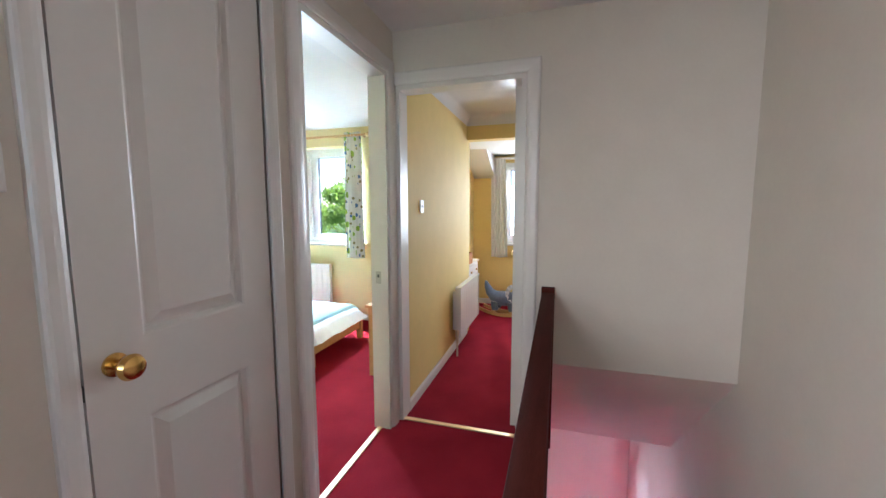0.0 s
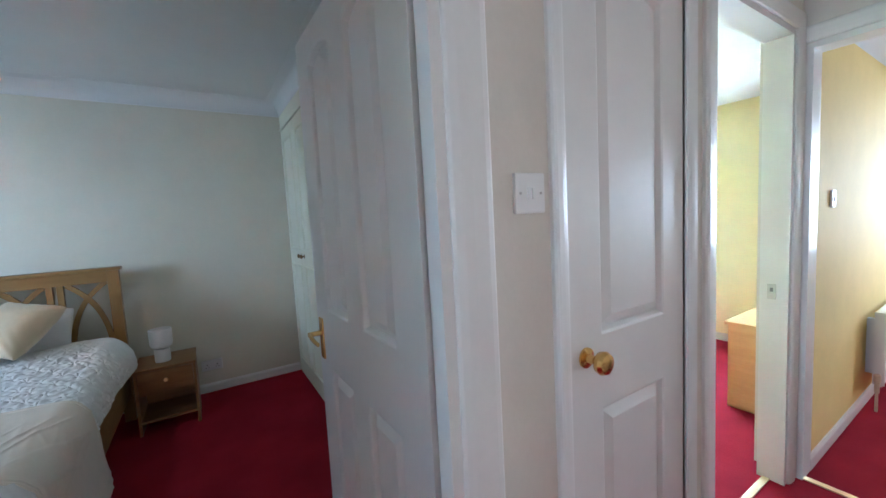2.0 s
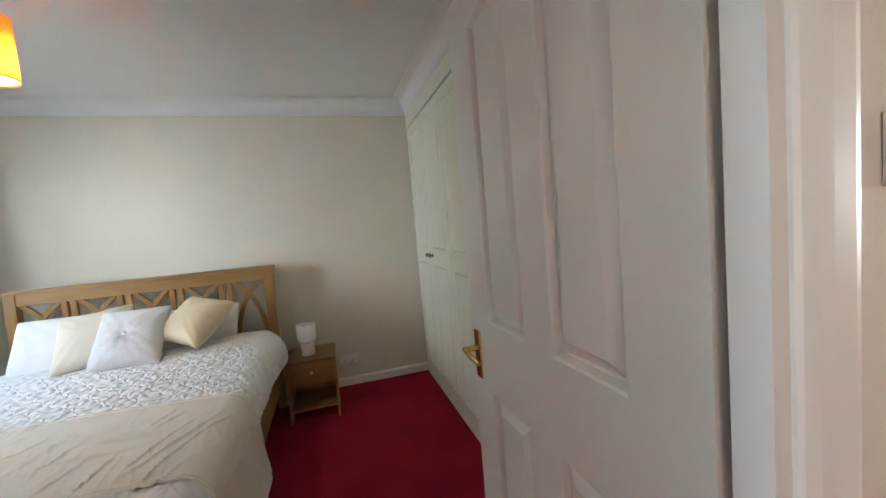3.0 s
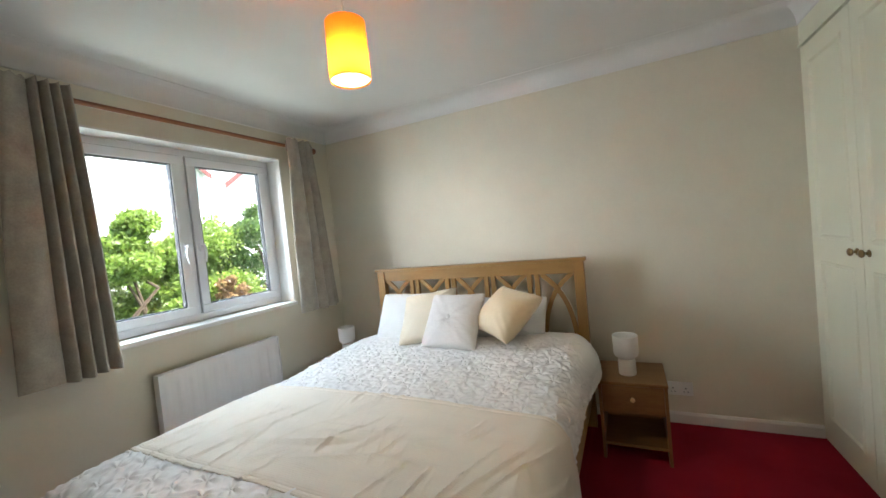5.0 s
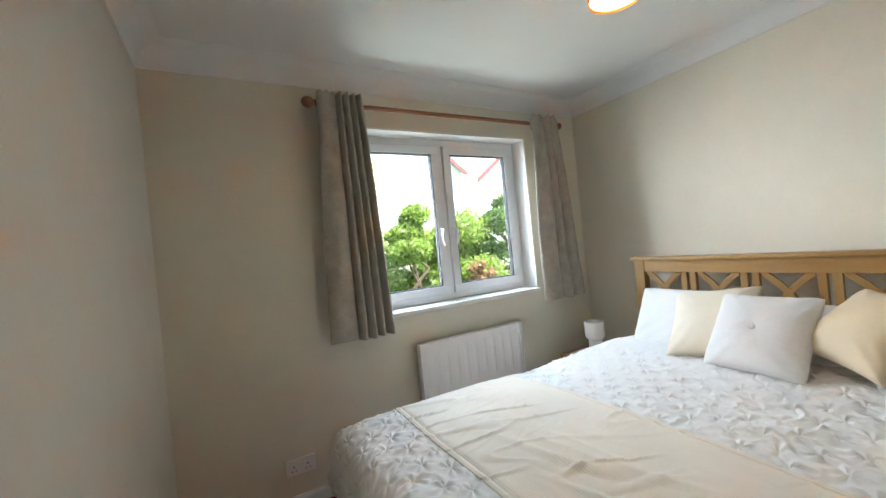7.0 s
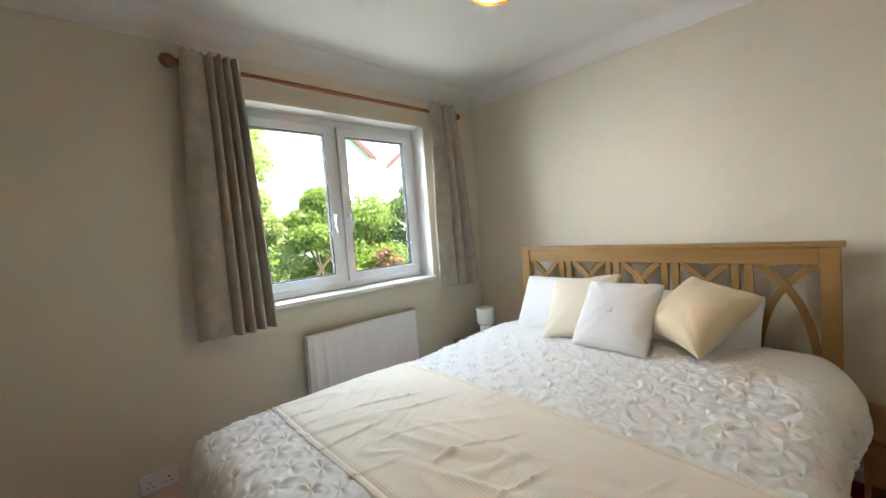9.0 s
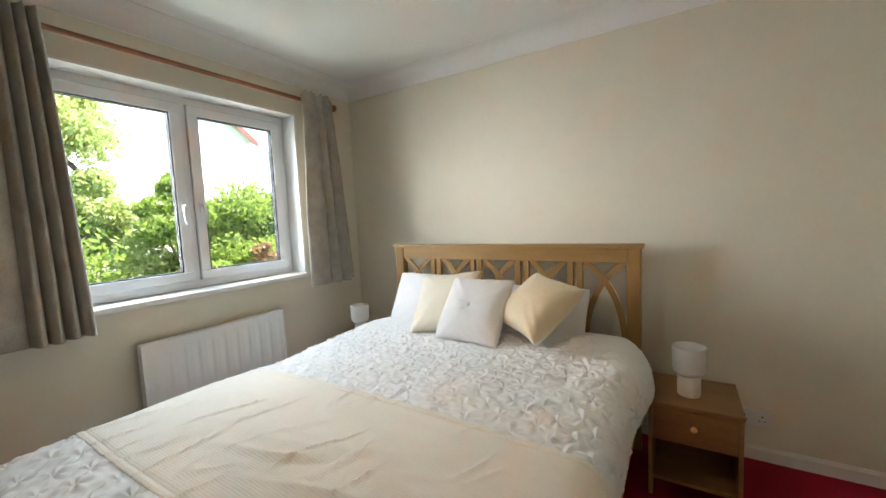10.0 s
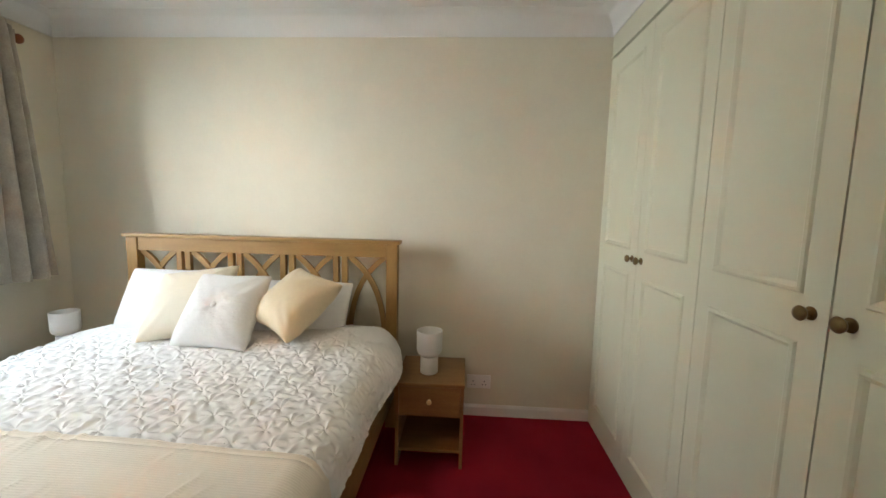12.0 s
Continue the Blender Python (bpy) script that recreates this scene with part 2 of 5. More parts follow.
def panelled(w, h, th, panels, arch=0.03, steps=((0, 0), (0.006, -0.003), (0.013, -0.017), (0.020, -0.017), (0.046, -0.002))):
    """A door leaf with moulded panels (x0, x1, z0, z1, arched) on both faces; x from 0 to w, y from 0 to th."""
    bm = bmesh.new()
    xs = sorted({0, w, *[v for p in panels for v in p[:2]]})
    zs = sorted({0, h, *[v for p in panels for v in p[2:4]]})
    for y, s in ((0, 1), (th, -1)):
        for x0, x1 in zip(xs, xs[1:]):
            for z0, z1 in zip(zs, zs[1:]):
                hole = next((p for p in panels if p[0] - 1e-6 <= x0 and x1 <= p[1] + 1e-6 and p[2] - 1e-6 <= z0 and z1 <= p[3] + 1e-6), None)
                if not hole:
                    bm.faces.new([bm.verts.new((x, y, z)) for x, z in ((x0, z0), (x1, z0), (x1, z1), (x0, z1))])
        for x0, x1, z0, z1, arched in panels:
            n = 9 if arched else 1
            rings = []

            def outline(o, rise):
                pts = [(x0 + o, z0 + o), (x1 - o, z0 + o)]
                for i in range(n + 1):
                    f = i / n
                    pts.append((x1 - o - (x1 - x0 - 2 * o) * f, z1 - o - rise * (1 - math.sin(math.pi * f)) if arched else z1 - o))
                return pts

            levels = ([(0, 0, 0)] if arched else []) + [(o, d, arch) for o, d in steps]
            for o, d, rise in levels:
                rings.append([bm.verts.new((x, y - s * d, z)) for x, z in outline(o, rise)])
            for a, b in zip(rings, rings[1:]):
                for i in range(len(a)):
                    j = (i + 1) % len(a)
                    bm.faces.new((a[i], a[j], b[j], b[i]))
            bm.faces.new(rings[-1])
    for x in (0, w):
        bm.faces.new([bm.verts.new(p) for p in ((x, 0, 0), (x, th, 0), (x, th, h), (x, 0, h))])
    for z in (0, h):
        bm.faces.new([bm.verts.new(p) for p in ((0, 0, z), (w, 0, z), (w, th, z), (0, th, z))])
    bmesh.ops.remove_doubles(bm, verts=bm.verts, dist=1e-5)
    return bm


# ---- the plan, in metres ----
XH, XE, XL = -3.745, -0.865, -0.715      # headboard wall; bedroom's east face; landing's west face
YN, YW, YL = -2.735, 0.606, 2.235        # window wall; wardrobe fronts; landing's north wall
XR, ZC, ZL = 1.045, 2.385, 2.285         # stair wall; bedroom and landing ceilings
Y1, Y2, XP = 4.1, 5.3, -0.69             # window walls of the two yellow rooms; yellow party wall
DOOR = 1.99
XY = -0.815                              # yellow bedroom's face of the landing wall
BED_D, CUP_D, ONE_D, TWO_D = (-0.455, 0.335), (0.645, 1.235), (1.40, 2.142), (-0.70, 0.027)
DOOR_Y = 2.04                            # head of the yellow bedroom's doorway

# floors
structure("floor", boxes((XH - 0.15, XE, YN, 1.40, -0.25, 0), (XE, XR, -1.3, 0.62, -0.25, 0), (XE, 0.17, 0.62, 1.40, -0.25, 0), (-4.0, 0.17, 1.40, Y1, -0.25, 0), (-1.0, 0.17, Y1, Y2, -0.25, 0), (0.17, 2.4, 3.3, Y2, -0.25, 0)), CARPET, "deep red cut-pile fitted carpet", "carpet")

# walls
structure("wall_west", pierced("y", YN, 1.30, XE, XL, 0, 2.5, [(BED_D[0], BED_D[1] + 0.09, 0, DOOR), (*CUP_D, 0, DOOR)]), CREAM, "cream painted landing wall with two doorways", "wall")
structure("wall_west_end", pierced("y", 1.30, YL, XY, XL, 0, 2.5, [(*ONE_D, 0, DOOR_Y)]), CREAM, "cream painted landing wall with a doorway", "wall")
bm = pierced("x", XE, 0.17, YL, YL + 0.11, 0, 2.5, [(*TWO_D, 0, DOOR)])
box(bm, 0.17, XR, YL, YL + 0.11, 0.465, 2.5)
structure("wall_north", bm, CREAM, "cream painted landing wall above the stairs", "wall")
structure("wall_stairs", boxes((XR, XR + 0.12, -1.3, 6.2, -2.7, 2.5)), CREAM, "tall cream painted wall beside the stairs", "wall")
# unseen wall; its opening is made up to hold the landing's fill lamp
structure("wall_landing_south", pierced("x", XL, XR, -1.3, -1.18, 0, 2.5, [(-0.70, -0.34, 0.95, 2.05)]), CREAM, "cream landing wall, unseen, with an opening added for a fill lamp", "wall")
structure("wall_headboard", boxes((XH - 0.15, XH, YN, YW + 0.7, 0, 2.5)), BEDWALL, "pale cream bedroom wall behind the bed", "wall")
WIN = (-3.2, -1.845, 0.905, 2.075)
structure("wall_window", pierced("x", XH - 0.15, XE + 0.15, YN - 0.28, YN, -2.7, 2.6, [WIN]), BEDWALL, "pale cream bedroom wall with the window", "wall")
structure("wall_behind_wardrobe", boxes((XH, XE, YW + 0.58, YW + 0.68, 0, 2.5)), BEDWALL, "plain wall behind the wardrobes", "wall")
structure("ceiling_bedroom", boxes((XH - 0.15, XE, YN, YW + 0.68, ZC, ZC + 0.1)), CEIL, "white painted bedroom ceiling", "ceiling")
structure("ceiling_landing", boxes((XL, XR, -1.3, YL, ZL, ZL + 0.1)), CEIL, "white painted landing ceiling", "ceiling")

# sloping soffit over the stairs and the hall below
bm = bmesh.new()
s = [(YL, 0.465), (3.18, -0.45), (6.1, -0.45), (6.1, -0.25), (3.3, -0.25), (YL + 0.11, 0.66), (YL, 0.66)]
ends = [[bm.verts.new((x, y, z)) for y, z in s[:5] + s[5:6]] for x in (0.168, XR + 0.05)]
for i in range(6):
    bm.faces.new((ends[0][i], ends[0][(i + 1) % 6], ends[1][(i + 1) % 6], ends[1][i]))
for e in ends:
    bm.faces.new(e)
structure("ceiling_stairs", bm, CREAM, "cream painted sloping soffit over the stairs", "ceiling")
structure("wall_hall_end", boxes((-1.2, XR, 4.62, 4.74, -2.7, -0.45)), CREAM, "cream wall at the foot of the stairs", "wall")
structure("wall_stairs_west", pierced("y", 0.62, 4.62, 0.05, 0.165, -2.7, -0.25, [(3.4, 4.3, -2.65, -0.75)]), CREAM, "cream wall under the landing floor", "wall")
structure("floor_hall", boxes((-1.2, XR, 0.5, 4.74, -2.8, -2.65)), CARPET, "red carpet in the hall below", "carpet")
structure("wall_stairs_under", boxes((0.165, XR, 0.5, 0.6, -2.7, -0.25)), CREAM, "plain wall under the top step", "wall")

structure("wall_ground_floor", boxes((XH - 0.15, XH, YN, 1.3, -2.9, -0.251), (-4.12, -4.0, 1.3, Y1 + 0.25, -2.9, -0.251), (-4.0, -1.0, Y1, Y1 + 0.25, -2.9, -0.251), (-1.0, 2.4, Y2, Y2 + 0.2, -2.9, -0.251), (2.4, 2.5, YL, Y2 + 0.2, -2.9, -0.251), (XE, XE + 0.15, YN, -1.42, -2.9, -0.251), (XE, XR, -1.42, -1.301, -2.9, -0.251)), CREAM, "plain rendered ground floor walls", "wall")

# cupped cornice round the bedroom ceiling
bm = bmesh.new()
prof = [(0.0, ZC - 0.112), (0.005, ZC - 0.108)] + [(0.005 + 0.105 * (1 - math.cos(a)), ZC - 0.108 + 0.105 * math.sin(a)) for a in [math.pi / 2 * i / 10 for i in range(1, 11)]] + [(0.112, ZC)]
rows = []
for x, y, sx, sy in ((XH, YN, 1, 1), (XE, YN, -1, 1), (XE, YW, -1, -1), (XH, YW, 1, -1)):
    rows.append([bm.verts.new((x + sx * u, y + sy * u, z)) for u, z in prof])
for k in range(4):
    a, b = rows[k], rows[(k + 1) % 4]
    for j in range(len(prof) - 1):
        bm.faces.new((a[j], b[j], b[j + 1], a[j + 1]))
structure("trim_cornice", bm, CEIL, "white plaster cove cornice", "cornice", smooth=True)

# skirting
for a, b, nrm in (((XH, YN), (XH, YW), (1, 0)), ((XH, YN), (XE, YN), (0, 1)), ((XE, YN), (XE, BED_D[0] - 0.07), (-1, 0)),
                  ((XL, -1.18), (XL, BED_D[0] - 0.07), (1, 0)), ((XL, BED_D[1] + 0.104), (XL, CUP_D[0] - 0.032), (1, 0)), ((XP, YL + 0.11), (XP, 3.97), (1, 0)),
                  ((-0.9, Y2), (1.3, Y2), (0, -1)), ((-3.8, Y1), (-1.0, Y1), (0, -1)), ((0.101, YL), (0.16, YL), (0, -1))):
    skirting(a, b, nrm)

# door linings and architraves
west = lambda a, z, d: (XL + d, a, z)
north = lambda a, z, d: (a, YL - d, z)
structure("door_frame_bedroom", boxes((XE - 0.002, XL + 0.002, BED_D[0] - 0.003, BED_D[0] + 0.022, 0, DOOR), (-0.76, XL + 0.002, BED_D[1] - 0.022, BED_D[1] + 0.048, 0, DOOR + 0.003), (-0.76, XL + 0.002, BED_D[0] + 0.022, BED_D[1] - 0.022, DOOR - 0.022, DOOR + 0.003)), GLOSS, "white gloss door lining", "door frame")
for name, (a0, a1), head, xb in (("door_frame_cupboard", CUP_D, DOOR, XE), ("door_frame_yellow", ONE_D, DOOR_Y, XY)):
    xf = XL + 0.002 if name.endswith("yellow") else XL - 0.03
    j = 0.022
    structure(name, boxes((xb - 0.002, xf, a0 - 0.003, a0 + j, 0, head), (xb - 0.002, xf, a1 - j, a1 + 0.003, 0, head), (xb - 0.002, xf, a0 + j, a1 - j, head - j, head + 0.003)), GLOSS, "white gloss door lining", "door frame")
structure("door_frame_playroom", boxes((TWO_D[0] - 0.003, TWO_D[0] + 0.022, YL - 0.002, YL + 0.112, 0, DOOR), (TWO_D[1] - 0.022, TWO_D[1] + 0.003, YL - 0.002, YL + 0.112, 0, DOOR), (TWO_D[0] + 0.022, TWO_D[1] - 0.022, YL - 0.002, YL + 0.112, DOOR - 0.022, DOOR + 0.003)), GLOSS, "white gloss door lining", "door frame")
architrave("trim_bedroom_door", BED_D[0] - 0.004, BED_D[1] + 0.004, DOOR + 0.004, west, 0.10)
architrave("trim_cupboard_door", CUP_D[0] + 0.014, CUP_D[1] - 0.0225, DOOR - 0.024, west, 0.05)
architrave("trim_yellow_door", ONE_D[0] - 0.002, ONE_D[1] + 0.004, DOOR_Y + 0.004, west, 0.075)
architrave("trim_playroom_door", TWO_D[0] + 0.0, TWO_D[1] + 0.004, DOOR + 0.004, north, 0.07)
architrave("trim_bedroom_inner", BED_D[0] - 0.004, BED_D[1] + 0.095, DOOR + 0.004, lambda a, z, d: (XE - d, a, z), 0.066)
structure("trim_threshold", boxes((-0.70, 0.03, YL + 0.005, YL + 0.035, 0, 0.007), bevel=0.002), STRIP, "brass carpet strip in a doorway", "threshold")
structure("trim_threshold_yellow", boxes((-0.795, -0.765, ONE_D[0] + 0.022, ONE_D[1] - 0.022, 0, 0.007), bevel=0.002), STRIP, "brass carpet strip in a doorway", "threshold")

# ---- doors ----


def round_knob(parent, at, axis, s, mat, label, size=1.0):
    prof = [(0.0, 0), (0.026, 0), (0.026, 0.005), (0.012, 0.009), (0.010, 0.026), (0.016, 0.032), (0.026, 0.040), (0.029, 0.052), (0.024, 0.062), (0.010, 0.068), (0.0, 0.068)]
    return part("knob", lathe([(max(r * size, 0.0005), h * s) for r, h in prof], 28, axis, at), mat, parent, label, True)


def lever_handle(parent, x, y, z, s, way):
    """A brass lever on a plate on the face whose outward side is s along y; the lever points along way in x."""
    plate = part("handle_plate", boxes((x - 0.02, x + 0.02, min(y, y + s * 0.006), max(y, y + s * 0.006), z - 0.075, z + 0.075), bevel=0.002), BRASS, parent, "brass handle plate")
    bm = lathe([(0.012, 0), (0.009, s * 0.02), (0.009, s * 0.045), (0.0085, s * 0.052)], 16, "y", (x, y, z + 0.02))
    rows = []
    for i in range(11):
        f = i / 10
        c = Vector((x + way * 0.1 * f, y + s * (0.045 + 0.006 * math.sin(f * 3)), z + 0.02 - 0.012 * f * f))
        r = 0.0095 * (1 - 0.25 * f)
        rows.append([bm.verts.new(c + Vector((0, math.cos(a) * r * 0.8, math.sin(a) * r))) for a in [2 * math.pi * k / 10 for k in range(10)]])
    for a, b in zip(rows, rows[1:]):
        for k in range(10):
            bm.faces.new((a[k], a[(k + 1) % 10], b[(k + 1) % 10], b[k]))
    bm.faces.new(rows[0]), bm.faces.new(rows[-1])
    part("lever", bm, BRASS, plate, "", True)


# cupboard door, shut, its face flush with the landing wall
w = CUP_D[1] - CUP_D[0] - 0.0525
d = thing("cupboard_door", "closed narrow white panelled cupboard door with brass knob", "door", (XL - 0.004, CUP_D[0] + 0.025, 0.006), 90)
part("door_leaf", panelled(w, 1.955, 0.035, [(0.122, w - 0.113, 1.0, 1.955 - 0.03, True), (0.122, w - 0.113, 0.2, 0.805, False)]), GLOSS, d)
round_knob(d, (0.058, 0, 0.955), "y", -1, BRASS, "polished brass door knob")
for z in (0.25, 1.01, 1.885):
    part("hinge", lathe([(0.006, -0.045), (0.006, 0.045)], 10, "z", (w + 0.012, -0.004, z)), STEEL, d)
part("latch", boxes((-0.016, -0.004, -0.006, 0.0, 0.9, 0.935)), RUBBER, d, "dark roller catch")

# bedroom door, open into the room
w = 0.796
d = thing("bedroom_door", "open white four-panel bedroom door with brass lever handle", "door", (-0.776, 0.345, 0.008), 181.5)
cols = ((0.139, 0.344), (0.459, 0.669))
part("door_leaf", panelled(w, 1.955, 0.038, [(a, b, z0, z1, t) for a, b in cols for z0, z1, t in ((1.02, 1.88, True), (0.2, 0.81, False))]), GLOSS, d)
lever_handle(d, w - 0.05, 0.038, 0.905, 1, -1)
lever_handle(d, w - 0.05, 0.0, 0.905, -1, -1)

# playroom door, open beyond the landing wall
w = 0.62
d = thing("playroom_door", "open white panelled playroom door with brass lever handle", "door", (0.0, YL + 0.12, 0.008), 91)
cols = ((0.10, 0.27), (0.36, 0.53))
part("door_leaf", panelled(w, 1.955, 0.038, [(a, b, z0, z1, t) for a, b in cols for z0, z1, t in ((1.02, 1.85, True), (0.2, 0.81, False))]), GLOSS, d)
lever_handle(d, w - 0.055, 0.038, 0.97, 1, -1)


def rocker_switch(name, at, turn, gangs, width=0.086):
    d = thing(name, "white plastic light switch on the wall", "light switch", at, turn)
    part("plate", boxes((-width / 2, width / 2, -0.011, 0, -0.043, 0.043), bevel=0.004), PLASTIC, d)
    for k in range(gangs):
        x = (k - (gangs - 1) / 2) * 0.0125
        bm = boxes((x - 0.0055, x + 0.0055, -0.016, -0.010, -0.0125, 0.0125), bevel=0.0015)
        part("rocker", bm, PLASTIC, d)
    for x in (-0.03, 0.03):
        part("screw", lathe([(0.003, -0.0125), (0.003, -0.010)], 10, "y", (x, 0, 0)), STEEL, d)
    return d


rocker_switch("light_switch", (XL, 0.541, 1.371), 90, 2)
rocker_switch("light_switch", (XP, 2.61, 1.316), 90, 1, 0.06)
part_latch = thing("strike_plate", "steel latch strike plate on a door lining", "strike plate", (-0.772, ONE_D[1] - 0.0225, 0.91))
part("plate", boxes((-0.016, 0.016, -0.002, 0, -0.035, 0.035)), STEEL, part_latch)
part("slot", boxes((-0.006, 0.006, -0.0026, -0.0018, 0.0, 0.018)), RUBBER, part_latch)

# ---- stairs and banister ----
st = thing("stairs", "red carpeted stairs running down from the landing", "stairs", (0, 0, 0))
for i in range(13):
    y = 0.62 + 0.235 * i
    part("step", boxes((0.168, XR - 0.002, y, y + 0.255, -2.65, -0.19 * (i + 1)), bevel=0.012), CARPET, st)
bn = thing("banister", "dark varnished wooden banister along the landing edge", "banister", (0, 0, 0))
X0 = 0.163
part("handrail", boxes((X0 - 0.032, X0 + 0.032, 0.56, YL - 0.035, 0.815, 0.865), bevel=0.012), DARKWOOD, bn, smooth=True)
part("wall_post", boxes((X0 - 0.034, X0 + 0.034, YL - 0.04, YL - 0.002, 0.0, 0.888), bevel=0.004), DARKWOOD, bn)
part("newel_post", boxes((X0 - 0.04, X0 + 0.04, 0.48, 0.56, 0.0, 0.89), bevel=0.006), DARKWOOD, bn)
part("base_rail", boxes((X0 - 0.025, X0 + 0.025, 0.56, YL - 0.04, 0.02, 0.06), bevel=0.004), DARKWOOD, bn)
for i in range(16):
    y = 0.64 + 0.1 * i
    part("baluster", boxes((X0 - 0.014, X0 + 0.014, y - 0.014, y + 0.014, 0.06, 0.816)), DARKWOOD, bn)

# ---- windows ----


def casement(name, x0, x1, z0, z1, y, s, panes, label, handles=True):
    """A plastic window in a wall along x; s is the way into the room along y."""
    d = thing(name, label, "window", ((x0 + x1) / 2, y, z0))
    tagged(d, kind="structure")
    W, H, f, post = x1 - x0, z1 - z0, 0.052, 0.05
    ya, yb = sorted((0, s * 0.06))
    n = panes
    pw = (W - 2 * f - post * (n - 1)) / n
    bars = [(-W / 2, W / 2, ya, yb, 0, f), (-W / 2, W / 2, ya, yb, H - f, H), (-W / 2, -W / 2 + f, ya, yb, f, H - f), (W / 2 - f, W / 2, ya, yb, f, H - f)]
    bars += [(-W / 2 + f + k * (pw + post) - post, -W / 2 + f + k * (pw + post), ya, yb, f, H - f) for k in range(1, n)]
    part("window_frame", boxes(*bars, bevel=0.003), UPVC, d)
    for k in range(n):
        a = -W / 2 + f + k * (pw + post) - 0.006
        b = a + pw + 0.012
        sf = 0.056
        y0, y1 = sorted((s * 0.020, s * 0.078))
        zl, zh = f - 0.006, H - f + 0.006
        sash = part("sash", boxes((a, b, y0, y1, zl, zl + sf), (a, b, y0, y1, zh - sf, zh), (a, a + sf, y0, y1, zl + sf, zh - sf), (b - sf, b, y0, y1, zl + sf, zh - sf), bevel=0.006), UPVC, d)
        part("seal", boxes((a - 0.004, a, ya, yb, zl, zh), (b, b + 0.004, ya, yb, zl, zh), (a, b, ya, yb + 0.001, zh, zh + 0.004)), RUBBER, sash)
        ga, gb = sorted((s * 0.036, s * 0.046))
        part("gasket", boxes((a + sf, b - sf, y0 + 0.012, y1 - 0.008, zl + sf, zl + sf + 0.006), (a + sf, b - sf, y0 + 0.012, y1 - 0.008, zh - sf - 0.006, zh - sf), (a + sf, a + sf + 0.006, y0 + 0.012, y1 - 0.008, zl + sf, zh - sf), (b - sf - 0.006, b - sf, y0 + 0.012, y1 - 0.008, zl + sf, zh - sf)), RUBBER, sash)
        pane = part("pane", boxes((a + sf - 0.004, b - sf + 0.004, ga, gb, zl + sf - 0.004, zh - sf + 0.004)), GLASS, sash)
        pane.visible_shadow = False
        if handles and n == 2:
            hx = b - 0.03 if k == 0 else a + 0.03
            hy = s * 0.078
            q = sorted((hy, hy + s * 0.012))
            r = sorted((hy + s * 0.012, hy + s * 0.045))
            e = sorted((hy + s * 0.03, hy + s * 0.045))
            hz = 0.485
            sgn = 1 if k == 0 else -1
            hd = part("handle", boxes((hx - 0.011, hx + 0.011, *q, hz - 0.03, hz + 0.03), (hx - 0.008, hx + 0.008, *r, hz, hz + 0.016), bevel=0.003), UPVC, sash)
            rows = []
            bm = bmesh.new()
            for q in range(9):
                v = q / 8
                c = Vector((hx - sgn * 0.016 * math.sin(math.pi * v) * 0.6, e[0] + (e[1] - e[0]) * 0.5, hz + 0.012 - 0.115 * v))
                wd, dp = 0.0085 - 0.002 * v, 0.006
                rows.append([bm.verts.new(c + Vector((o, u, 0))) for o, u in ((-wd, -dp), (wd, -dp), (wd, dp), (-wd, dp))])
            for ra, rb in zip(rows, rows[1:]):
                for q in range(4):
                    bm.faces.new((ra[q], ra[(q + 1) % 4], rb[(q + 1) % 4], rb[q]))
            bm.faces.new(rows[0]), bm.faces.new(rows[-1])
            part("lever", bm, UPVC, hd)
    return d


casement("window_1", WIN[0] + 0.012, WIN[1] - 0.012, WIN[2] + 0.03, WIN[3] - 0.012, YN - 0.2, 1, 2, "white plastic two-pane casement window, shut")
structure("trim_window_sill", boxes((WIN[0] - 0.0, WIN[1] + 0.0, YN - 0.2, YN + 0.028, WIN[2] + 0.001, WIN[2] + 0.028), bevel=0.006), GLOSS, "white gloss window sill", "window sill")
structure("trim_window_reveal", boxes((WIN[0] - 0.001, WIN[0] + 0.012, YN - 0.28, YN - 0.001, WIN[2] + 0.03, WIN[3]), (WIN[1] - 0.012, WIN[1] + 0.001, YN - 0.28, YN - 0.001, WIN[2] + 0.03, WIN[3]), (WIN[0] + 0.012, WIN[1] - 0.012, YN - 0.28, YN - 0.001, WIN[3] - 0.012, WIN[3] + 0.001)), GLOSS, "white painted window reveal", "window reveal")


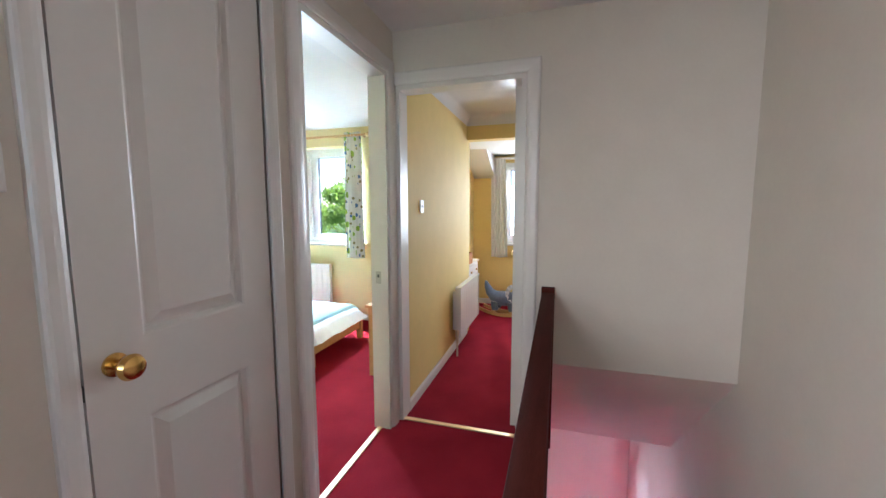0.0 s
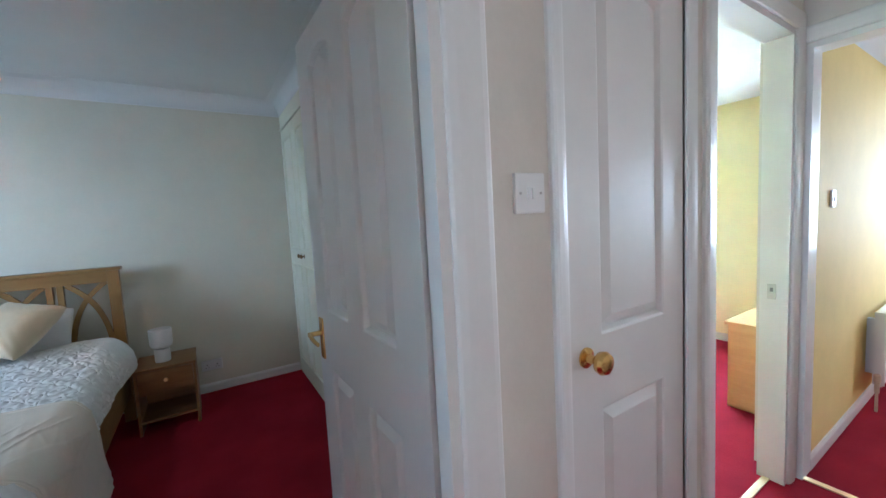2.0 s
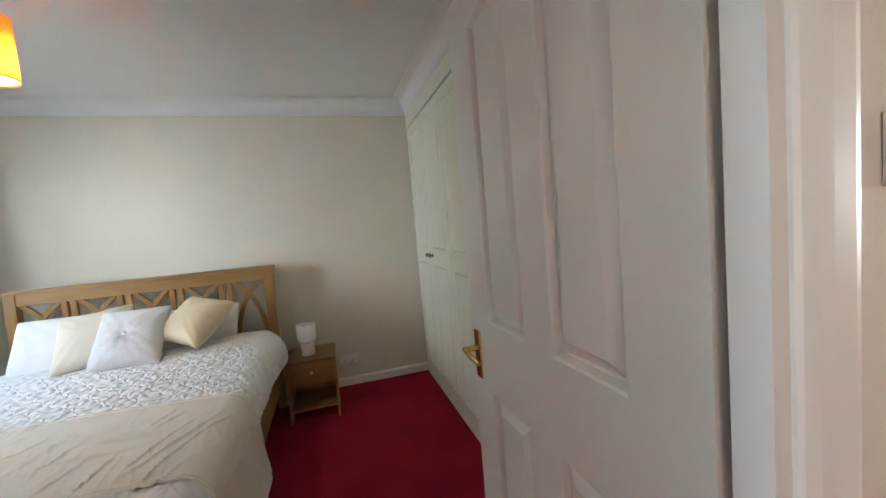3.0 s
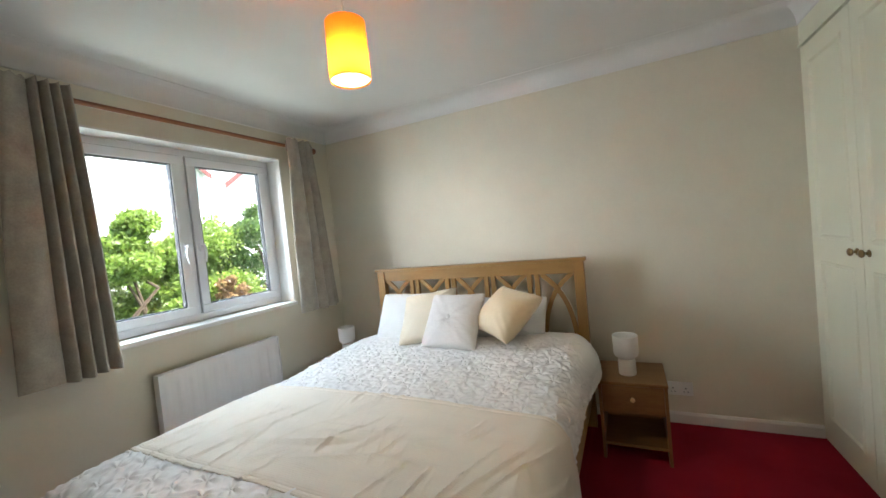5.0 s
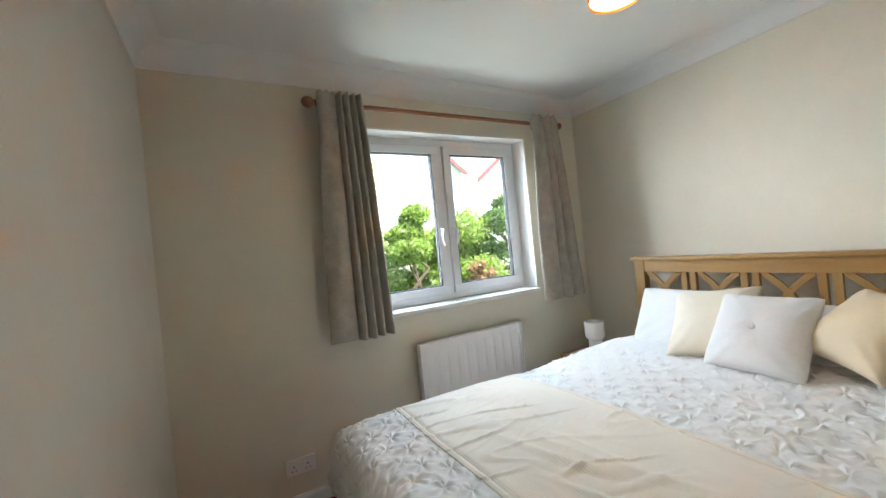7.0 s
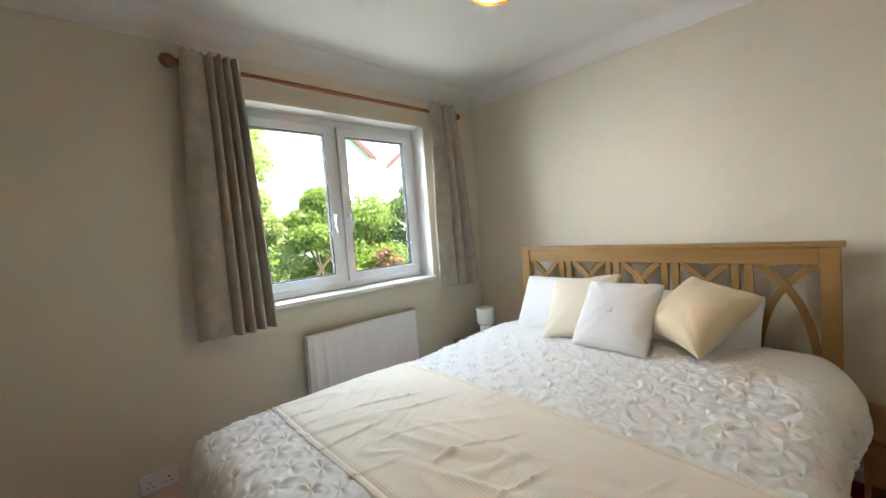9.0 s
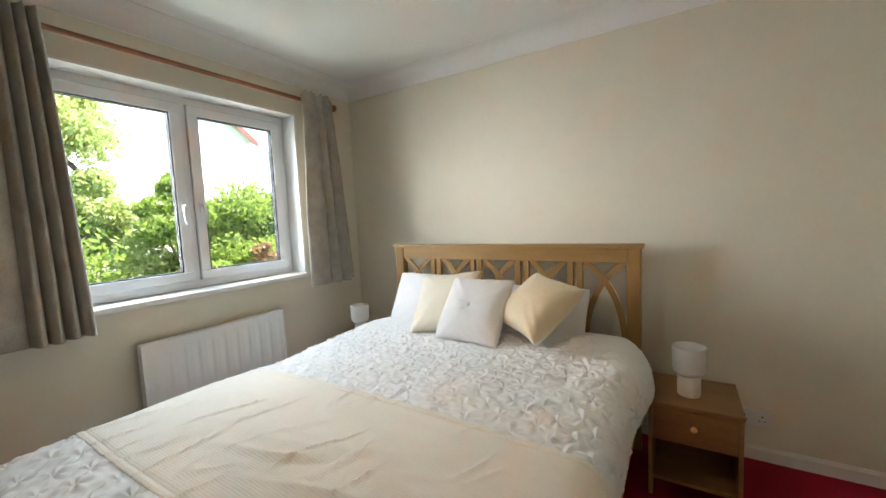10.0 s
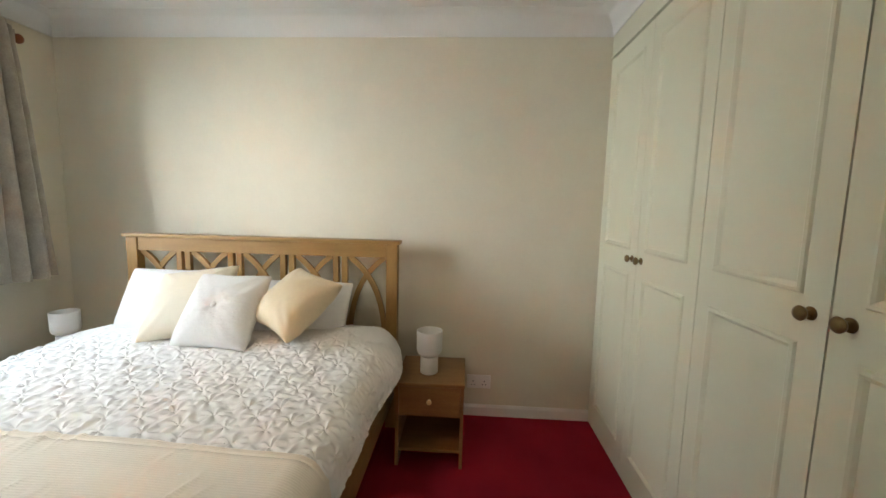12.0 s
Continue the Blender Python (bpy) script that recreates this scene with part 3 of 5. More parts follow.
def folded_cloth(top, low, z0, z1, folds, amp, flat, seed=1, th=0.005, back=0.0):
    """A hanging curtain: a broad flat half, then round ridges between sharp valleys; top and low give its two edges, the flat one first."""
    rnd = random.Random(seed)
    size = [rnd.uniform(0.75, 1.25) for _ in range(folds + 2)]
    nx, nz = 90, 40
    bm = bmesh.new()
    sheets = []
    for off in (0, -th):
        rows = []
        for k in range(nz + 1):
            f = k / nz
            e0, e1 = top[0] + (low[0] - top[0]) * f**0.8, top[1] + (low[1] - top[1]) * f**0.8
            row = []
            for i in range(nx + 1):
                u = i / nx
                lean = 0.012 * math.sin(2.5 * f + 4 * u)
                if u < flat:
                    v = u / flat
                    y = amp * (0.15 + 0.7 * math.sin(math.pi * v) ** 0.8 * (0.6 + 0.4 * f)) + 0.006 * math.sin(7 * f + 5 * v)
                else:
                    v = (u - flat) / (1 - flat) * folds
                    n = min(folds - 1, int(v))
                    y = amp * size[n] * (1.5 * abs(math.sin(math.pi * v)) ** 0.75 - 0.25) * (0.75 + 0.35 * f)
                y += 0.004 * noise.noise(Vector((u * 6, f * 9, seed))) - back * max(0.0, u - flat) / (1 - flat)
                row.append(bm.verts.new((e0 + (e1 - e0) * u + lean * (1 - u) * u, y + off + 0.012 * f, z1 - (z1 - z0) * f + 0.004 * math.sin(9 * u) * f + 0.006 * math.sin(40 * u) * (1 - f) ** 6)))
            rows.append(row)
        sheets.append(rows)
    for rows in sheets:
        for a, b in zip(rows, rows[1:]):
            for i in range(nx):
                bm.faces.new((a[i], a[i + 1], b[i + 1], b[i]))
    A, B = sheets
    for i in range(nx):
        for k in (0, nz):
            bm.faces.new((A[k][i], A[k][i + 1], B[k][i + 1], B[k][i]))
    for k in range(nz):
        for i in (0, nx):
            bm.faces.new((A[k][i], A[k + 1][i], B[k + 1][i], B[k][i]))
    return bm


PY, PZ = -2.66, 2.162
pole = thing("curtain_pole", "brown stained wooden curtain pole above the window", "curtain pole", (0, PY, PZ))
part("rod", lathe([(0.0135, -3.47), (0.0135, -1.66)], 20, "x"), POLE, pole, smooth=True)
FIN = [(0.0135, 0), (0.02, 0.004), (0.02, 0.012), (0.014, 0.018), (0.02, 0.028), (0.030, 0.045), (0.031, 0.06), (0.024, 0.078), (0.008, 0.088), (0.0005, 0.089)]
part("finial", lathe([(r, -1.665 + h) for r, h in FIN], 24, "x"), POLE, pole, smooth=True)
part("finial", lathe([(r * 0.85, -3.465 - h * 0.6) for r, h in FIN], 24, "x"), POLE, pole, smooth=True)
for x in (-1.70, -3.30):
    part("bracket", lathe([(0.024, YN - PY), (0.024, YN - PY + 0.012), (0.012, YN - PY + 0.02), (0.012, -0.012)], 18, "y", (x, 0, 0)), POLE, pole, smooth=True)
for top, low, folds, amp, flat, seed, back, lab in (((-1.655, -1.905), (-1.60, -1.965), 4, 0.048, 0.42, 3, 0.0, "taupe velvet curtain drawn open, hanging in folds"), ((-3.19, -3.47), (-3.14, -3.58), 3, 0.062, 0.42, 8, 0.05, "taupe velvet curtain drawn open into the corner")):
    c = thing("curtain", lab, "curtain", (0, PY + 0.026, 0), group="bedroom curtains")
    part("cloth", folded_cloth(top, low, 0.845, 2.212, folds, amp, flat, seed, back=back), CURTAIN, c, smooth=True)
    part("heading_tape", boxes((top[1], top[0], -0.012, -0.008, PZ - 0.035, PZ + 0.035)), CURTAIN, c)
    for i in range(4):
        part("ring", lathe([(0.017, -0.003), (0.021, -0.003), (0.021, 0.003), (0.017, 0.003), (0.017, -0.003)], 18, "x", (top[1] + (top[0] - top[1]) * (i + 0.5) / 4, -0.026, PZ)), STEEL, c)


def radiator(w, h, at, turn, label, off=0.03):
    """A panel radiator standing off its wall on brackets."""
    d = thing("radiator", label, "radiator", at, turn)
    d.matrix_basis = d.matrix_basis @ pose(0, -off, 0)
    bm = bmesh.new()
    n = int(w / 0.068)
    prof = []
    for i in range(n * 8 + 1):
        c = math.cos(2 * math.pi * (i / 8 - 0.5))
        prof.append((w * i / (n * 8), -0.055 - 0.008 * max(0.0, c) ** 0.7))
    rows = []
    zs = ((0.0, 0.0), (0.03, 0.0), (0.055, 1), (h - 0.06, 1), (h - 0.04, 0.0), (h, 0.0))
    for z, k in zs:
        rows.append([bm.verts.new((x, -0.055 + (y + 0.055) * k, z)) for x, y in prof])
    for a, b in zip(rows, rows[1:]):
        for i in range(len(prof) - 1):
            bm.faces.new((a[i], a[i + 1], b[i + 1], b[i]))
    part("front_panel", bm, RADIATOR, d, smooth=True)
    part("back_panel", boxes((0, w, -0.0545, -0.035, 0, h)), RADIATOR, d)
    part("top_grille", boxes((-0.003, w + 0.003, -0.068, -0.015, h, h + 0.012), bevel=0.002), RADIATOR, d)
    for x in (-0.004, w):
        part("side_panel", boxes((x, x + 0.004, -0.066, -0.015, 0.01, h)), RADIATOR, d)
    for x in (0.1, w - 0.1):
        part("bracket", boxes((x - 0.02, x + 0.02, -0.036, off, 0.05, h - 0.05)), RADIATOR, d)
    v = part("valve", lathe([(0.012, -0.06), (0.012, 0.0), (0.017, 0.01), (0.017, 0.05), (0.012, 0.055)], 14, "z", (-0.03, -0.04, 0.03)), VALVE, d, "cream radiator valve", smooth=True)
    part("pipe", lathe([(0.0075, -at[2] - 0.0), (0.0075, 0.0)], 10, "z", (-0.03, -0.04, 0)), VALVE, d)
    return d


radiator(0.79, 0.47, (-2.127, YN, 0.245), 180, "white ribbed panel radiator under the bedroom window")


def socket(at, turn):
    d = thing("wall_socket", "white plastic double wall socket above the skirting", "socket", at, turn)
    part("plate", boxes((-0.074, 0.074, -0.010, 0, -0.043, 0.043), bevel=0.004), PLASTIC, d)
    for x in (-0.035, 0.035):
        part("switch", boxes((x * 0.35 - 0.006, x * 0.35 + 0.006, -0.014, -0.009, 0.012, 0.030), bevel=0.001), PLASTIC, d)
        part("pin_holes", boxes((x - 0.003, x + 0.003, -0.0106, -0.0095, 0.0, 0.008), (x - 0.014, x - 0.006, -0.0106, -0.0095, -0.02, -0.016), (x + 0.006, x + 0.014, -0.0106, -0.0095, -0.02, -0.016)), RUBBER, d)


socket((XH, -0.077, 0.222), 90)
socket((-1.406, YN, 0.222), 180)

# ---- wardrobes ----
PW = 0.4715


def wardrobe(x0, n):
    d = thing("wardrobe", "cream painted fitted wardrobe with panelled doors and brass knobs", "wardrobe", (x0, YW, 0), 0, "fitted wardrobes")
    W = PW * n
    part("body", boxes((0, 0.018, 0.022, 0.56, 0, 2.149), (W - 0.018, W, 0.022, 0.56, 0, 2.149), (0.018, W - 0.018, 0.022, 0.56, 2.10, 2.149), (0.018, W - 0.018, 0.54, 0.56, 0.07, 2.10)), WARDROBE, d)
    part("plinth", boxes((0, W, 0.004, 0.05, 0, 0.07)), WARDROBE, d)
    for k in range(n):
        a = k * PW + 0.0025
        w = PW - 0.005
        leaf = part("door", panelled(w, 2.07, 0.02, [(0.068, w - 0.068, 1.05, 1.985, False), (0.068, w - 0.068, 0.075, 0.935, False)], steps=((0, 0), (0.004, 0.006), (0.012, 0.008), (0.018, 0.004), (0.024, -0.003))), WARDROBE, d)
        leaf.matrix_basis = pose(a, 0, 0.072)
        x = w - 0.043 if k % 2 == 0 else 0.043
        round_knob(leaf, (x, 0, 1.01), "y", -0.5, OLDBRASS, "aged brass knob", 0.62)
    return d


WX = -3.715
for k, n in enumerate((2, 2, 2)):
    wardrobe(WX + 2 * PW * k, n)
structure("trim_wardrobe_fascia", boxes((XH, XE, YW + 0.002, YW + 0.55, 2.153, ZC), (XH, XE, YW - 0.006, YW + 0.002, 2.153, 2.163)), WARDROBE, "cream painted fascia above the wardrobes", "trim")
structure("trim_wardrobe_filler", boxes((XH, WX - 0.001, YW + 0.004, YW + 0.55, 0, 2.153), (WX + 6 * PW + 0.001, XE, YW + 0.004, YW + 0.55, 0, 2.153)), WARDROBE, "cream filler strip beside the wardrobe", "trim")

# ---- bed ----
BY0, BY1, BX0, BX1 = -2.165, -0.565, -3.60, -1.50   # the bed's sides, head and foot
bed = thing("bed", "king-size oak bed with crossed lattice headboard", "bed", (0, 0, 0))


def curved_bar(points, w, d):
    """A bar of width w and depth d along points in the headboard's plane (y, z) at x = BX0."""
    bm = bmesh.new()
    rows = []
    for i, p in enumerate(points):
        a = Vector(points[min(i + 1, len(points) - 1)]) - Vector(points[max(i - 1, 0)])
        n = Vector((-a.y, a.x)).normalized() * w / 2
        p = Vector(p)
        rows.append([bm.verts.new((BX0 + x, *(p + s * n))) for x, s in ((0.016, -1), (0.016 + d, -1), (0.016 + d, 1), (0.016, 1))])
    for a, b in zip(rows, rows[1:]):
        for k in range(4):
            bm.faces.new((a[k], a[(k + 1) % 4], b[(k + 1) % 4], b[k]))
    bm.faces.new(rows[0]), bm.faces.new(rows[-1])
    return bm


for y0, y1 in ((BY0, BY0 + 0.065), (BY1 - 0.065, BY1)):
    part("headboard_post", boxes((BX0, BX0 + 0.055, y0, y1, 0, 1.088), bevel=0.004), OAK_V, bed)
part("headboard_cap", boxes((BX0 - 0.012, BX0 + 0.068, BY0 - 0.014, BY1 + 0.014, 1.0885, 1.11), bevel=0.004), OAK, bed)
part("headboard_rail", boxes((BX0 + 0.008, BX0 + 0.047, BY0 + 0.065, BY1 - 0.065, 1.01, 1.088), bevel=0.003), OAK, bed)
part("headboard_rail", boxes((BX0 + 0.008, BX0 + 0.047, BY0 + 0.065, BY1 - 0.065, 0.50, 0.60), bevel=0.003), OAK, bed)
inner0, inner1 = BY0 + 0.065, BY1 - 0.065
bay = (inner1 - inner0 - 4 * 0.085) / 5
for k in range(5):
    a = inner0 + k * (bay + 0.085)
    b = a + bay
    if k < 4:
        for o in (0.0, 0.052):
            part("headboard_slat", boxes((BX0 + 0.014, BX0 + 0.040, b + o, b + o + 0.033, 0.60, 1.01), bevel=0.002), OAK_V, bed)
    for m in (0, 1):
        pts = []
        for i in range(15):
            f = i / 14
            y = a + 0.012 + (bay - 0.024) * (1 - math.exp(-2.5 * f)) / (1 - math.exp(-2.5))
            pts.append((y if m == 0 else a + b - y, 1.01 - 0.41 * f))
        part("headboard_brace", curved_bar(pts, 0.030, 0.016 if m else 0.020), OAK_V, bed)
for y0, y1 in ((BY0 + 0.01, BY0 + 0.035), (BY1 - 0.035, BY1 - 0.01)):
    part("side_rail", boxes((BX0 + 0.055, BX1 - 0.05, y0, y1, 0.2, 0.37), bevel=0.004), OAK, bed)
part("foot_rail", boxes((BX1 - 0.05, BX1 - 0.02, BY0 + 0.05, BY1 - 0.05, 0.2, 0.37), bevel=0.004), OAK, bed)
for y in (BY0, BY1 - 0.06):
    part("foot_post", boxes((BX1 - 0.06, BX1, y, y + 0.06, 0, 0.40), bevel=0.005), OAK_V, bed)
part("slat_base", boxes((BX0 + 0.055, BX1 - 0.05, BY0 + 0.035, BY1 - 0.035, 0.27, 0.32)), OAK, bed)
mat_ob = thing("mattress", "thick white mattress on the bed frame", "mattress", (0, 0, 0))
part("body", boxes((BX0 + 0.06, BX1 + 0.0 - 0.06, BY0 + 0.04, BY1 - 0.04, 0.321, 0.535), bevel=0.03), DUVET, mat_ob, smooth=True)

R = 0.085
TOP = 0.595


def wrap(e, r=R, flare=0.10):
    """Past the edge, cloth bends round radius r and hangs: how far out and how far down it has come."""
    if e <= 0:
        return e, 0.0
    q = r * math.pi / 2
    if e < q:
        return r * math.sin(e / r), r * (1 - math.cos(e / r))
    return r + (e - q) * flare, r + (e - q)


def bed_cloth(x, y, lift):
    """A place on the bedding: x and y as if it lay flat, lift above it."""
    fx, fy0, fy1 = BX1 - 0.075, BY0 - 0.025 + R, BY1 + 0.004 - R
    ox, dx = wrap(x - fx)
    ex = max(0.0, y - fy1)
    ew = max(0.0, fy0 - y)
    oy, dy = wrap(ex if ex else ew)
    py = fy1 + oy if ex else (fy0 - oy if ew else y)
    px = fx + ox if x > fx else x
    drop = (dx**4 + dy**4) ** 0.25
    hang = min(1.0, drop / R)
    crown = 0.015 * (1 - ((y - (fy0 + fy1) / 2) / 0.8) ** 2)
    z = TOP + crown * (1 - hang) - drop + lift * (1 - 0.6 * hang)
    if ex:
        py += 0.8 * lift * hang
    elif ew:
        py -= 0.8 * lift * hang
    if x > fx:
        px += lift * min(1, dx / R)
    return px, py, z


def puckers(x, y):
    """Pinched tucks in a diamond lattice; soft pleats fan out from each of them like a star."""
    s = 0.132
    wx = x + 0.020 * noise.noise(Vector((x * 4, y * 4, 3)))
    wy = y + 0.020 * noise.noise(Vector((x * 4, y * 4, 9)))
    a, b = (wx + wy) / s, (wx - wy) / s
    ia, ib = round(a), round(b)
    da, db = a - ia, b - ib
    seed = noise.noise(Vector((ia * 0.73 + 0.31, ib * 0.91 + 0.17, 5)))
    rim = max(0.0, (1 - 4 * da * da) * (1 - 4 * db * db)) ** 0.6
    pa, pb = da - 0.12 * seed, db - 0.12 * math.sin(9 * seed)
    r, ang = math.hypot(pa, pb), math.atan2(pb, pa)
    fan = 0.5 + 0.5 * math.cos(6 * ang + 7 * seed + 0.9 * math.sin(2 * ang + 5 * seed))
    pleat = 0.0108 * (0.7 + 0.6 * abs(seed)) * fan**1.4 * rim * (r / 0.26) * math.exp(1 - r / 0.26)
    puff = 0.006 * (1 - math.exp(-((r / 0.2) ** 2)))
    w1 = noise.noise(Vector((x * 9 + y * 4, y * 13 - x * 3, 4)))
    w2 = noise.noise(Vector((x * 14 - y * 11, y * 8 + x * 9, 14)))
    crease = 0.0062 * max(0.0, 1 - 3.5 * abs(w1)) + 0.0025 * max(0.0, 1 - 3.0 * abs(w2))
    calm = min(1.0, max(0.3, (x + 3.25) / 0.25))
    return calm * (puff + pleat + crease) + 0.006 * noise.noise(Vector((x * 6, y * 6, 1)))


def cloth_sheet(x0, x1, y0, y1, nx, ny, lift, th=0.012):
    bm = bmesh.new()
    tops = []
    for i in range(nx + 1):
        x = x0 + (x1 - x0) * i / nx
        end = y1(x) if callable(y1) else y1
        ys = [y0 + (end - y0) * j / ny for j in range(ny + 1)]
        tops.append([bm.verts.new(bed_cloth(x, y, lift(x, y, j / ny, i / nx))) for j, y in enumerate(ys)])
    for i in range(nx):
        for j in range(ny):
            bm.faces.new((tops[i][j], tops[i][j + 1], tops[i + 1][j + 1], tops[i + 1][j]))
    rim = [tops[i][0] for i in range(nx + 1)] + [tops[nx][j] for j in range(1, ny + 1)] + [tops[i][ny] for i in range(nx - 1, -1, -1)] + [tops[0][j] for j in range(ny - 1, 0, -1)]
    ctr = Vector(((x0 + x1) / 2, (BY0 + BY1) / 2, 0.5))
    inner = []
    for v in rim:
        t = (ctr - v.co)
        t.z = 0
        inner.append(bm.verts.new(v.co + t.normalized() * th + Vector((0, 0, -0.004))))
    for i in range(len(rim)):
        j = (i + 1) % len(rim)
        bm.faces.new((rim[i], rim[j], inner[j], inner[i]))
    return bm


duvet = thing("duvet", "white duvet with ruched diamond tucks, spread over the bed", "duvet", (0, 0, 0))
def duvet_lift(x, y, v, u):
    return puckers(x, y) + 0.012 * noise.noise(Vector((x * 3, y * 3, 0))) + 0.03 * math.exp(-((x + 3.2) / 0.25) ** 2) + 0.045 * math.exp(-((x + 3.33) / 0.24) ** 2) / (1 + math.exp(-(y + 1.05) / 0.08))


def ruffle(x, y, v, u):
    return duvet_lift(x, y, v, u) + 0.004 + 0.005 * math.sin(85 * y + 3 * noise.noise(Vector((x * 9, y * 9, 0)))) * u


def near_hem(x):
    """Where the cover ends on the side by the wardrobes: hitched up at the head, lower towards the foot."""
    return BY1 + 0.135 + 0.10 / (1 + math.exp(-(x + 2.15) / 0.12)) + 0.018 * noise.noise(Vector((x * 5, 2, 6)))


part("cover", cloth_sheet(-3.42, BX1 + 0.18, BY0 - 0.27, near_hem, 560, 540, duvet_lift), DUVET, duvet, smooth=True)
part("hem", cloth_sheet(BX1 + 0.165, BX1 + 0.195, BY0 - 0.24, BY1 + 0.24, 4, 420, ruffle, 0.004), DUVET, duvet, "narrow ruffled hem of the duvet", smooth=True)


def throw_lift(x, y, v, u):
    mask = max(0.0, min(1.0, 2.8 * noise.noise(Vector((x * 4.1, y * 3.3, 11))) + 0.7))
    bend = 0.02 * noise.noise(Vector((x * 3, y * 3, 21)))
    f1 = mask * 0.0075 * max(0, 1 - 10 * abs(noise.noise(Vector(((y + 0.35 * x + bend) * 9.5, x * 2.1, 7)))))
    f2 = mask * 0.0022 * max(0, 1 - 7 * abs(noise.noise(Vector(((y - 0.2 * x - bend) * 19.0, x * 2.4, 13)))))
    rump = math.exp(-(((x + 2.0) / 0.13) ** 2 + ((y + 1.25) / 0.34) ** 2))
    f3 = 0.016 * rump * max(0.0, 1 - 2.6 * abs(noise.noise(Vector(((x + 0.25 * y) * 9, y * 3.0, 31)))))
    edge = -0.007 * (math.exp(-((u - 0.02) / 0.02) ** 2) + math.exp(-((u - 0.98) / 0.02) ** 2))
    return 0.021 + f1 + f2 + f3 + edge + 0.012 * noise.noise(Vector((x * 3, y * 3, 0))) + 0.004 * noise.noise(Vector((x * 6, y * 6, 1)))


th_ob = thing("throw", "cream ribbed woven throw laid across the foot of the bed", "throw", (0, 0, 0))
part("cloth", cloth_sheet(-2.41, -1.75, BY0 - 0.16, BY1 + 0.42, 130, 420, throw_lift), THROW, th_ob, smooth=True)
for h0, h1, u in ((-2.414, -2.392, 0.02), (-1.768, -1.746, 0.98)):
    part("hem", cloth_sheet(h0, h1, BY0 - 0.162, BY1 + 0.422, 6, 420, lambda x, y, v, w: throw_lift(x, y, v, u) + 0.0015 + 0.003 * math.sin(math.pi * w), 0.004), THROW, th_ob, smooth=True)


def cushion(name, label, at, across, up, w, h, t, mat, pinch=0.09, button=False, seed=0, cat="cushion"):
    """A plump cushion centred at a place; across and up give the way of its sides."""
    d = new(name)
    d.empty_display_size = 0.1
    ex = Vector(across).normalized()
    ez = ex.cross(Vector(up)).normalized()
    ey = ez.cross(ex)
    m = Matrix((ex, ey, ez)).transposed().to_4x4()
    m.translation = at
    d.matrix_basis = m
    tagged(d, label, cat)
    bm = bmesh.new()
    n = 44
    for s in (1, -1):
        rows = []
        for i in range(n + 1):
            row = []
            for j in range(n + 1):
                u, v = math.sin(math.pi / 2 * (2 * i / n - 1)), math.sin(math.pi / 2 * (2 * j / n - 1))
                ear = abs(u * v) ** 6
                x = w / 2 * u * (1 - pinch * (1 - v * v) - 0.03 * ear)
                y = h / 2 * v * (1 - pinch * (1 - u * u) - 0.03 * ear)
                full = max(0.0, (1 - u * u) * (1 - v * v))
                z = s * t / 2 * (full**0.42) * (1 - 0.12 * v)
                ca, cb = abs(u), abs(v)
                fold = math.sin(14 * (ca - cb) + seed + 2 * noise.noise(Vector((u * 2, v * 2, seed))))
                z += s * 0.006 * fold * (ca * cb) ** 1.2 * full**0.5 * 2
                z += 0.010 * noise.noise(Vector((x * 9 + seed, y * 9, s * 3))) * full
                if button:
                    rr = math.hypot(x, y)
                    z -= s * (0.016 * math.exp(-((rr / 0.035) ** 2)) + 0.003 * math.cos(7 * math.atan2(y, x)) * math.exp(-((rr - 0.05) / 0.03) ** 2))
                row.append(bm.verts.new((x, y, z)))
            rows.append(row)
        for i in range(n):
            for j in range(n):
                bm.faces.new((rows[i][j], rows[i + 1][j], rows[i + 1][j + 1], rows[i][j + 1]))
    bmesh.ops.remove_doubles(bm, verts=bm.verts, dist=1e-5)
    part("cover", bm, mat, d, smooth=True)
    if button:
        part("button", lathe([(0.0005, 0), (0.013, 0.001), (0.014, 0.005), (0.010, 0.009), (0.0005, 0.010)], 18, "z", (0, 0, t / 2 - 0.016)), mat, d, smooth=True)
    return d


# pillows lean on the headboard, cushions lean on the pillows
cushion("pillow", "white pillow leaning on the headboard", (-3.40, -1.78, 0.745), (0, 1, 0), (-0.46, 0, 0.89), 0.58, 0.39, 0.17, PILLOW, 0.04, seed=1, cat="pillow")
cushion("pillow", "white pillow leaning on the headboard", (-3.42, -1.085, 0.735), (0, 1, 0), (-0.58, 0, 0.81), 0.57, 0.33, 0.17, PILLOW, 0.04, seed=2, cat="pillow")
cushion("cushion", "cream satin cushion leaning on a pillow", (-3.25, -1.56, 0.80), (-0.06, 0.36, 0.05), (-0.30, -0.12, 0.27), 0.40, 0.42, 0.17, CUSH_C, 0.10, seed=3)
cushion("cushion", "white textured cushion with a central button", (-3.155, -1.335, 0.79), (0.03, 0.37, 0.005), (-0.225, -0.01, 0.29), 0.385, 0.385, 0.17, CUSH_W, 0.07, True, seed=4)
cushion("cushion", "straw coloured satin cushion standing on one corner", (-3.20, -1.005, 0.833), (-0.60, 0.50, 0.60), (-0.57, -0.83, 0.13), 0.365, 0.365, 0.20, CUSH_Y, 0.13, seed=5)

# ---- bedside tables and lamps ----


